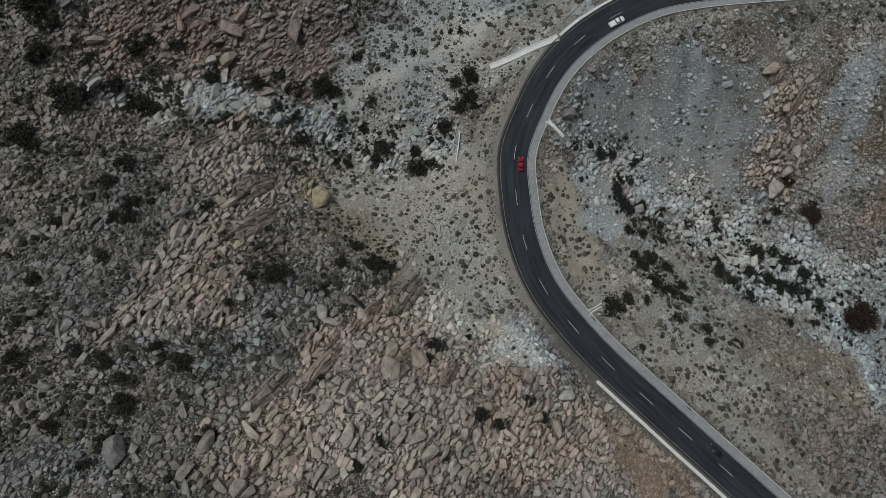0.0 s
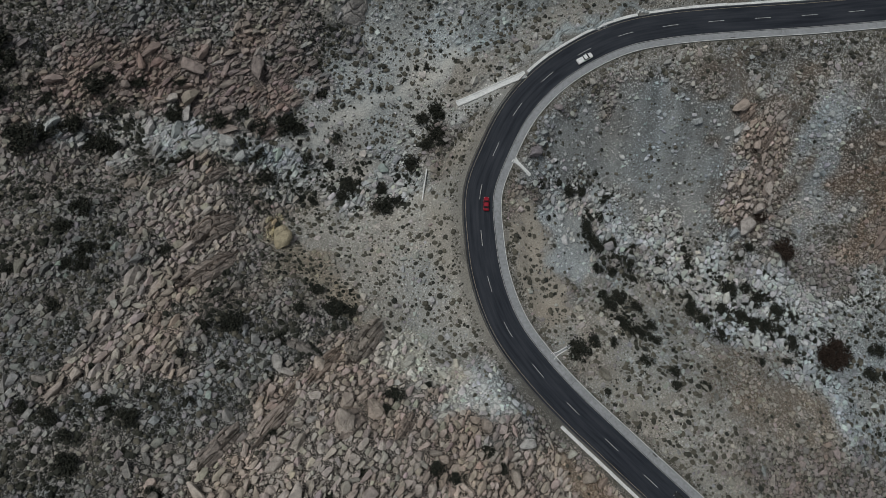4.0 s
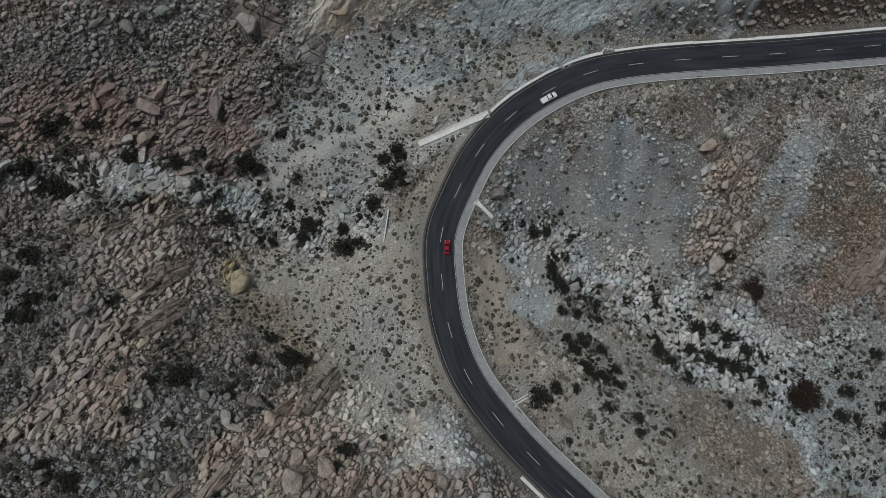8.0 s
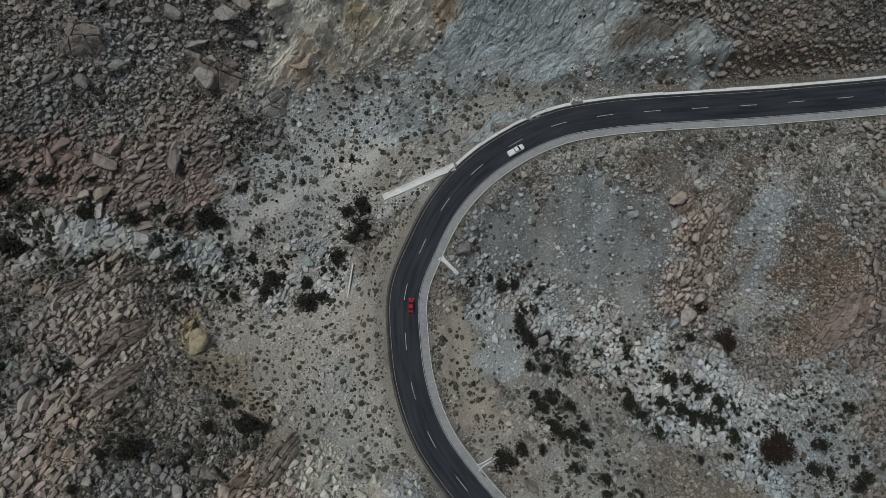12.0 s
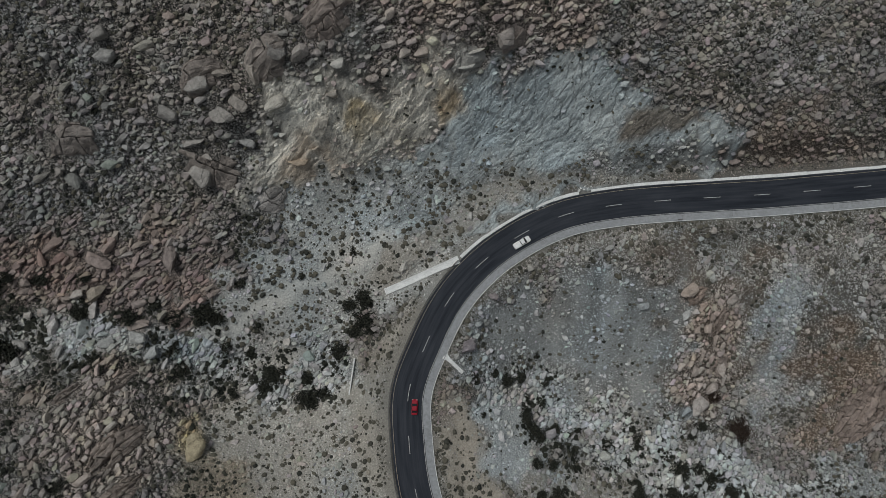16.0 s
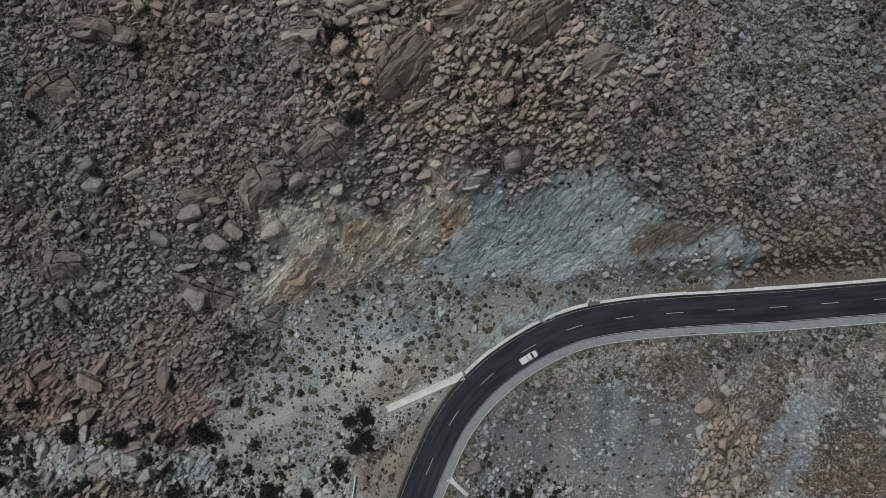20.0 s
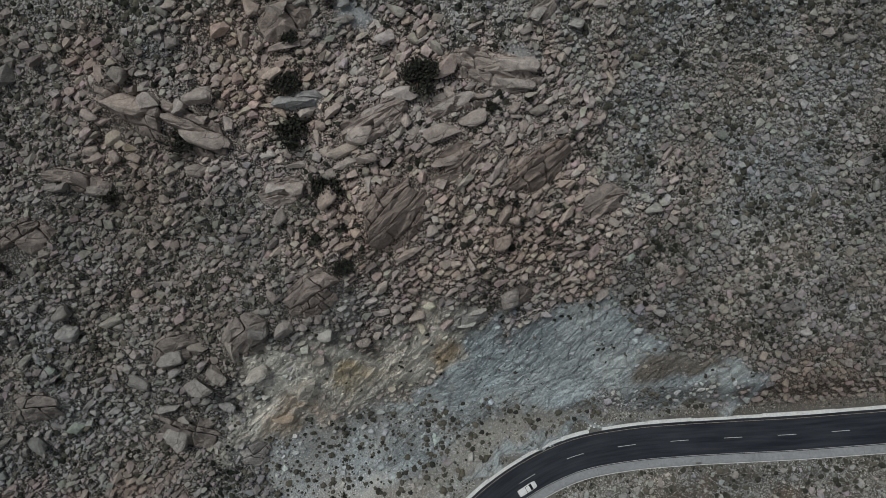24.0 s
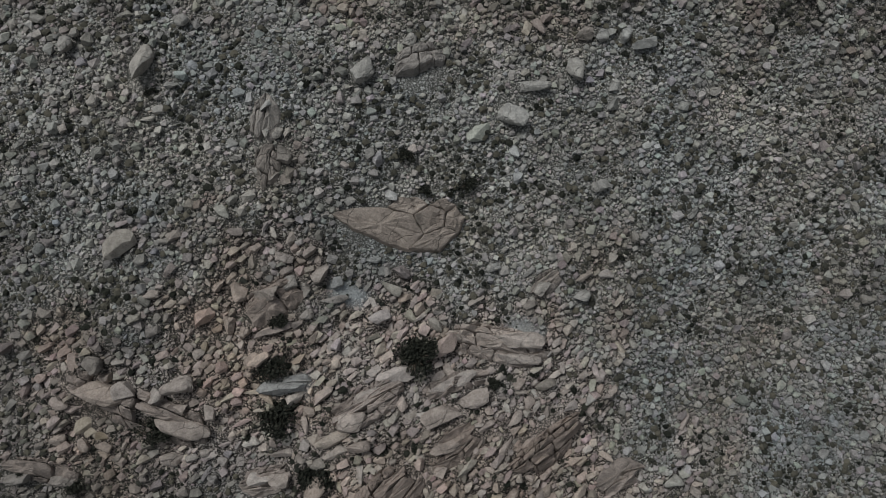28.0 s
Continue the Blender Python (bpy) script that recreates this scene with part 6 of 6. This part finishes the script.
def ledge(x, y, pieces):
    """A broad low ledge of bare rock split by a few cracks; pieces: plan outlines round x, y."""
    z = height_at(x, y)
    thing = tagged(new("rock_ledge"), "broad pinkish ledge of bare granite split by cracks", "rock outcrop", "rock outcrops")
    thing.matrix_basis = pose(x, y, z)
    for outline in pieces:
        o = np.array(outline, float)
        mid = o.mean(0)
        k = np.arange(4)[:, None] / 4
        ring = np.concatenate([a + (b - a) * k for a, b in zip(o, np.roll(o, -1, 0))])
        here = height_at(x + mid[0], y + mid[1]) - z
        slab = part("slab", slab_mesh(ring, here - 3.5, lambda p: surface(x + p[:, 0], y + p[:, 1]) - z + 1.5, 0.06), thing)
        tinted(slab, np.array((0.37, 0.315, 0.272)), 0.95, 1.12)


ledge(-4.5, 158.9, [[(-13, 1), (-9, -1.2), (-3, -3.2), (2, -4.3), (5, -1.5), (3, 1.2), (-2, 2.6), (-9, 2.4)], [(2, -4.3), (8, -3.8), (12, -0.5), (9, 0), (5, -1.5)],
                    [(3, 1.2), (5, -1.5), (9, 0), (9.5, 2.6), (6, 3.4)], [(9, 0), (12, -0.5), (13.2, 1.8), (11.5, 3.8), (9.5, 2.6)],
                    [(-2, 2.6), (3, 1.2), (6, 3.4), (4, 4.6), (0, 4.4)], [(6, 3.4), (9.5, 2.6), (11.5, 3.8), (9, 4.7)]])
for row, own in zip(heights_of(OUTCROPS), stone_at(OUTCROPS)):
    rosy = 0.35 if own.mean() < 0.42 else 0.05
    outcrop(*row, 0.9 * own * (1 - rosy) + np.array((0.305, 0.238, 0.202)) * rosy)


def foliage(leaves, lobes, leaf):
    """A ragged crown of small leaf clumps gathered in lobes, one metre across."""
    angle, reach = rng.uniform(0, 6.28, lobes), 0.31 * np.sqrt(rng.random(lobes))
    centre = np.stack([np.cos(angle) * reach, np.sin(angle) * reach, rng.uniform(0.06, 0.24, lobes)], 1)
    own = rng.uniform(0.14, 0.25, lobes)
    pick = rng.integers(0, lobes, leaves)
    d = rng.normal(size=(leaves, 3))
    d /= np.linalg.norm(d, axis=1, keepdims=True)
    p = centre[pick] + d * (own[pick] * rng.random(leaves) ** 0.4)[:, None]
    p[:, 2] = np.maximum(p[:, 2], 0.01)
    a = rng.normal(size=(leaves, 3))
    b = np.cross(a, rng.normal(size=(leaves, 3)))
    a /= np.linalg.norm(a, axis=1, keepdims=True)
    b /= np.linalg.norm(b, axis=1, keepdims=True)
    s = leaf * rng.uniform(0.7, 1.3, (leaves, 1))
    v = np.stack([p - a * s, p + b * s * 0.6, p + a * s, p - b * s * 0.6], 1).reshape(-1, 3)
    return v, np.arange(leaves * 4).reshape(-1, 4)


def stems():
    bm = bmesh.new()
    for k in range(9):
        a, r = rng.uniform(0, 6.28), rng.uniform(0.15, 0.34)
        mid = (math.cos(a) * r * 0.5, math.sin(a) * r * 0.5, 0.12)
        rod(bm, (0, 0, -0.05), mid, 0.016, 0.011)
        rod(bm, mid, (math.cos(a) * r, math.sin(a) * r, 0.24), 0.011, 0.004)
    me = bpy.data.meshes.new("stems")
    bm.to_mesh(me)
    bm.free()
    me.materials.append(BARK)
    return me


STEMS = [stems() for k in range(3)]
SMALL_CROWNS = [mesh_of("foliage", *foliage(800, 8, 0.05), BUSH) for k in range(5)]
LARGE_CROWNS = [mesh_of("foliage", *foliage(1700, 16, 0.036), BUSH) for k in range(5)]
DRY_CROWNS = [mesh_of("foliage", *foliage(5200, 14, 0.02), RUSSET) for k in range(2)]


def bush(x, y, size, z, crowns, label):
    thing = tagged(new("bush"), label, "bush", "bushes on the slopes")
    thing.matrix_basis = pose(x, y, z - 0.05, 0, 0, rng.uniform(0, 360)) @ Matrix.Diagonal((size * 1.1, size * rng.uniform(0.85, 1.1), size * rng.uniform(0.6, 0.8), 1))
    part("stems", STEMS[rng.integers(len(STEMS))], thing)
    part("foliage", crowns[rng.integers(len(crowns))], thing)
    return thing


for x, y, size, z in heights_of(ALL_BUSHES):
    if size > 5:
        bush(x, y, size, z, LARGE_CROWNS, "broad dark green bush growing among the stones")
    else:
        bush(x, y, size, z, SMALL_CROWNS, "small dark green bush growing among the stones")
for x, y, size, z in heights_of(DRY_BUSHES):
    bush(x, y, size, z, DRY_CROWNS, "rounded dry russet bush standing on the gravel")

# ---- vehicles on the road ----
GLASS = plain_material("dark_car_glass", (0.015, 0.018, 0.02), 3.0, 0.9, 1.1, 0.1, 0)
TYRE = plain_material("tyre_rubber", (0.02, 0.02, 0.02), 8.0, 0.9, 1.1, 0.9, 0)
RIM = plain_material("wheel_metal", (0.35, 0.35, 0.36), 8.0, 0.9, 1.1, 0.4, 0)
LAMP = plain_material("lamp_lens", (0.6, 0.6, 0.58), 8.0, 0.9, 1.1, 0.2, 0)


def lacquer(name, colour):
    m = plain_material(name, colour, 2.0, 0.92, 1.06, 0.5, 0)
    m.node_tree.nodes["Principled BSDF"].inputs["Specular IOR Level"].default_value = 0.2
    return m


def wheel(parent, x, y, r):
    out = bmesh.new()
    bmesh.ops.create_cone(out, cap_ends=True, segments=20, radius1=r, radius2=r, depth=0.22, matrix=pose(x, y, r, 90, 0, 0))
    bmesh.ops.bevel(out, geom=[e for e in out.edges if abs(abs(e.verts[0].co.y - y) - 0.11) < 0.01 and abs(abs(e.verts[1].co.y - y) - 0.11) < 0.01 and abs(e.verts[0].co.y - e.verts[1].co.y) < 0.01],
                    offset=0.03, segments=2, affect="EDGES")
    tyre = coated(out, TYRE, "tyre", parent)
    inn = bmesh.new()
    bmesh.ops.create_cone(inn, cap_ends=True, segments=16, radius1=r * 0.62, radius2=r * 0.55, depth=0.25, matrix=pose(x, y, r, 90, 0, 0))
    coated(inn, RIM, "rim", tyre)


def loft(rows, power=3.2, count=16):
    """A closed body through rounded cross-sections: place along it, half width, bottom and top."""
    bm = bmesh.new()
    rings = []
    for x, half, z0, z1 in rows:
        ring = []
        for k in range(count):
            a = 6.28319 * k / count
            c, d = math.cos(a), math.sin(a)
            ring.append(bm.verts.new((x, half * math.copysign(abs(c) ** (2 / power), c), (z0 + z1) / 2 + (z1 - z0) / 2 * math.copysign(abs(d) ** (2 / power), d))))
        rings.append(ring)
    for r, q in zip(rings[:-1], rings[1:]):
        for i in range(count):
            bm.faces.new((r[i], r[(i + 1) % count], q[(i + 1) % count], q[i]))
    bm.faces.new(rings[0])
    bm.faces.new(rings[-1][::-1])
    bmesh.ops.recalc_face_normals(bm, faces=bm.faces)
    return bm


def vehicle(name, label, k, lane, length, width, paint_mat, pickup):
    """A car or pickup whose front points along the road."""
    thing = tagged(new(name), label, "car", "vehicles on the road")
    spot, yaw = on_road(k, lane, 0.002)
    thing.matrix_basis = pose(*spot, 0, 0, yaw)
    w, n = width / 2, length

    def shell(part_name, rows, mat, parent):
        return coated(loft([(n * x, w * h, z0, z1) for x, h, z0, z1 in rows]), mat, part_name, parent)

    body = shell("body", ((-0.5, 0.78, 0.36, 0.64), (-0.48, 0.92, 0.28, 0.78), (-0.4, 0.99, 0.2, 0.88), (-0.15, 1.0, 0.2, 0.92), (0.2, 1.0, 0.2, 0.92), (0.36, 0.98, 0.2, 0.85), (0.46, 0.9, 0.26, 0.76), (0.5, 0.7, 0.36, 0.62)), paint_mat, thing)
    if pickup:
        shell("bed_cover", ((-0.485, 0.86, 0.7, 0.98), (-0.46, 0.93, 0.7, 1.05), (-0.12, 0.93, 0.7, 1.06), (-0.095, 0.9, 0.7, 1.0)), paint_mat, body)
        shell("bumper", ((-0.515, 0.8, 0.42, 0.56), (-0.495, 0.88, 0.4, 0.58)), RIM, body)
        cabin = shell("cabin_glass", ((-0.09, 0.84, 0.8, 1.1), (-0.06, 0.8, 0.8, 1.5), (0.12, 0.8, 0.8, 1.54), (0.26, 0.86, 0.8, 0.98)), GLASS, body)
        shell("roof", ((-0.07, 0.7, 1.44, 1.53), (-0.04, 0.77, 1.46, 1.58), (0.09, 0.77, 1.48, 1.6), (0.135, 0.7, 1.42, 1.54)), paint_mat, cabin)
    else:
        cabin = shell("cabin_glass", ((-0.36, 0.8, 0.78, 0.93), (-0.22, 0.78, 0.8, 1.33), (0.02, 0.78, 0.8, 1.38), (0.22, 0.84, 0.8, 0.95)), GLASS, body)
        shell("roof", ((-0.23, 0.62, 1.26, 1.36), (-0.19, 0.71, 1.3, 1.42), (0.0, 0.72, 1.32, 1.44), (0.055, 0.64, 1.26, 1.39)), paint_mat, cabin)
        shell("boot_lid", ((-0.46, 0.7, 0.72, 0.86), (-0.44, 0.78, 0.74, 0.91), (-0.36, 0.8, 0.76, 0.95)), paint_mat, body)
    shell("bonnet", ((0.2, 0.84, 0.78, 0.96), (0.36, 0.8, 0.74, 0.89), (0.45, 0.66, 0.66, 0.79)), paint_mat, body)
    for sy in (-1, 1):
        coated(box(bmesh.new(), (n * 0.462, sy * w * 0.68, 0.66), (0.2, 0.36, 0.16), 0.9, 0, 0.04), LAMP, "headlight", body)
        coated(box(bmesh.new(), (-n * 0.478, sy * w * 0.72, 0.68), (0.14, 0.3, 0.18), 0.9, 0, 0.03), RED_LENS, "tail_light", body)
        coated(box(bmesh.new(), (n * 0.15, sy * w * 1.04, 0.98), (0.12, 0.2, 0.14), 0.9, 0, 0.03), paint_mat, "wing_mirror", body)
        for sx in (-0.31, 0.31):
            wheel(thing, sx * n, sy * (w - 0.12), 0.33)
    return thing


RED_LENS = plain_material("tail_lamp_lens", (0.3, 0.02, 0.02), 8.0, 0.9, 1.1, 0.2, 0)
vehicle("car", "bright red saloon car driving round the bend", 7.72, -2.15, 4.5, 1.8, lacquer("red_paint", (0.27, 0.006, 0.02)), False)
vehicle("pickup_truck", "white pickup truck with a covered bed", 11.9, -2.3, 5.6, 2.0, lacquer("white_paint", (0.78, 0.78, 0.77)), True)
vehicle("car", "black saloon car on the straight below the bend", 0.38, -2.1, 4.5, 1.8, lacquer("black_paint", (0.012, 0.013, 0.016)), False)
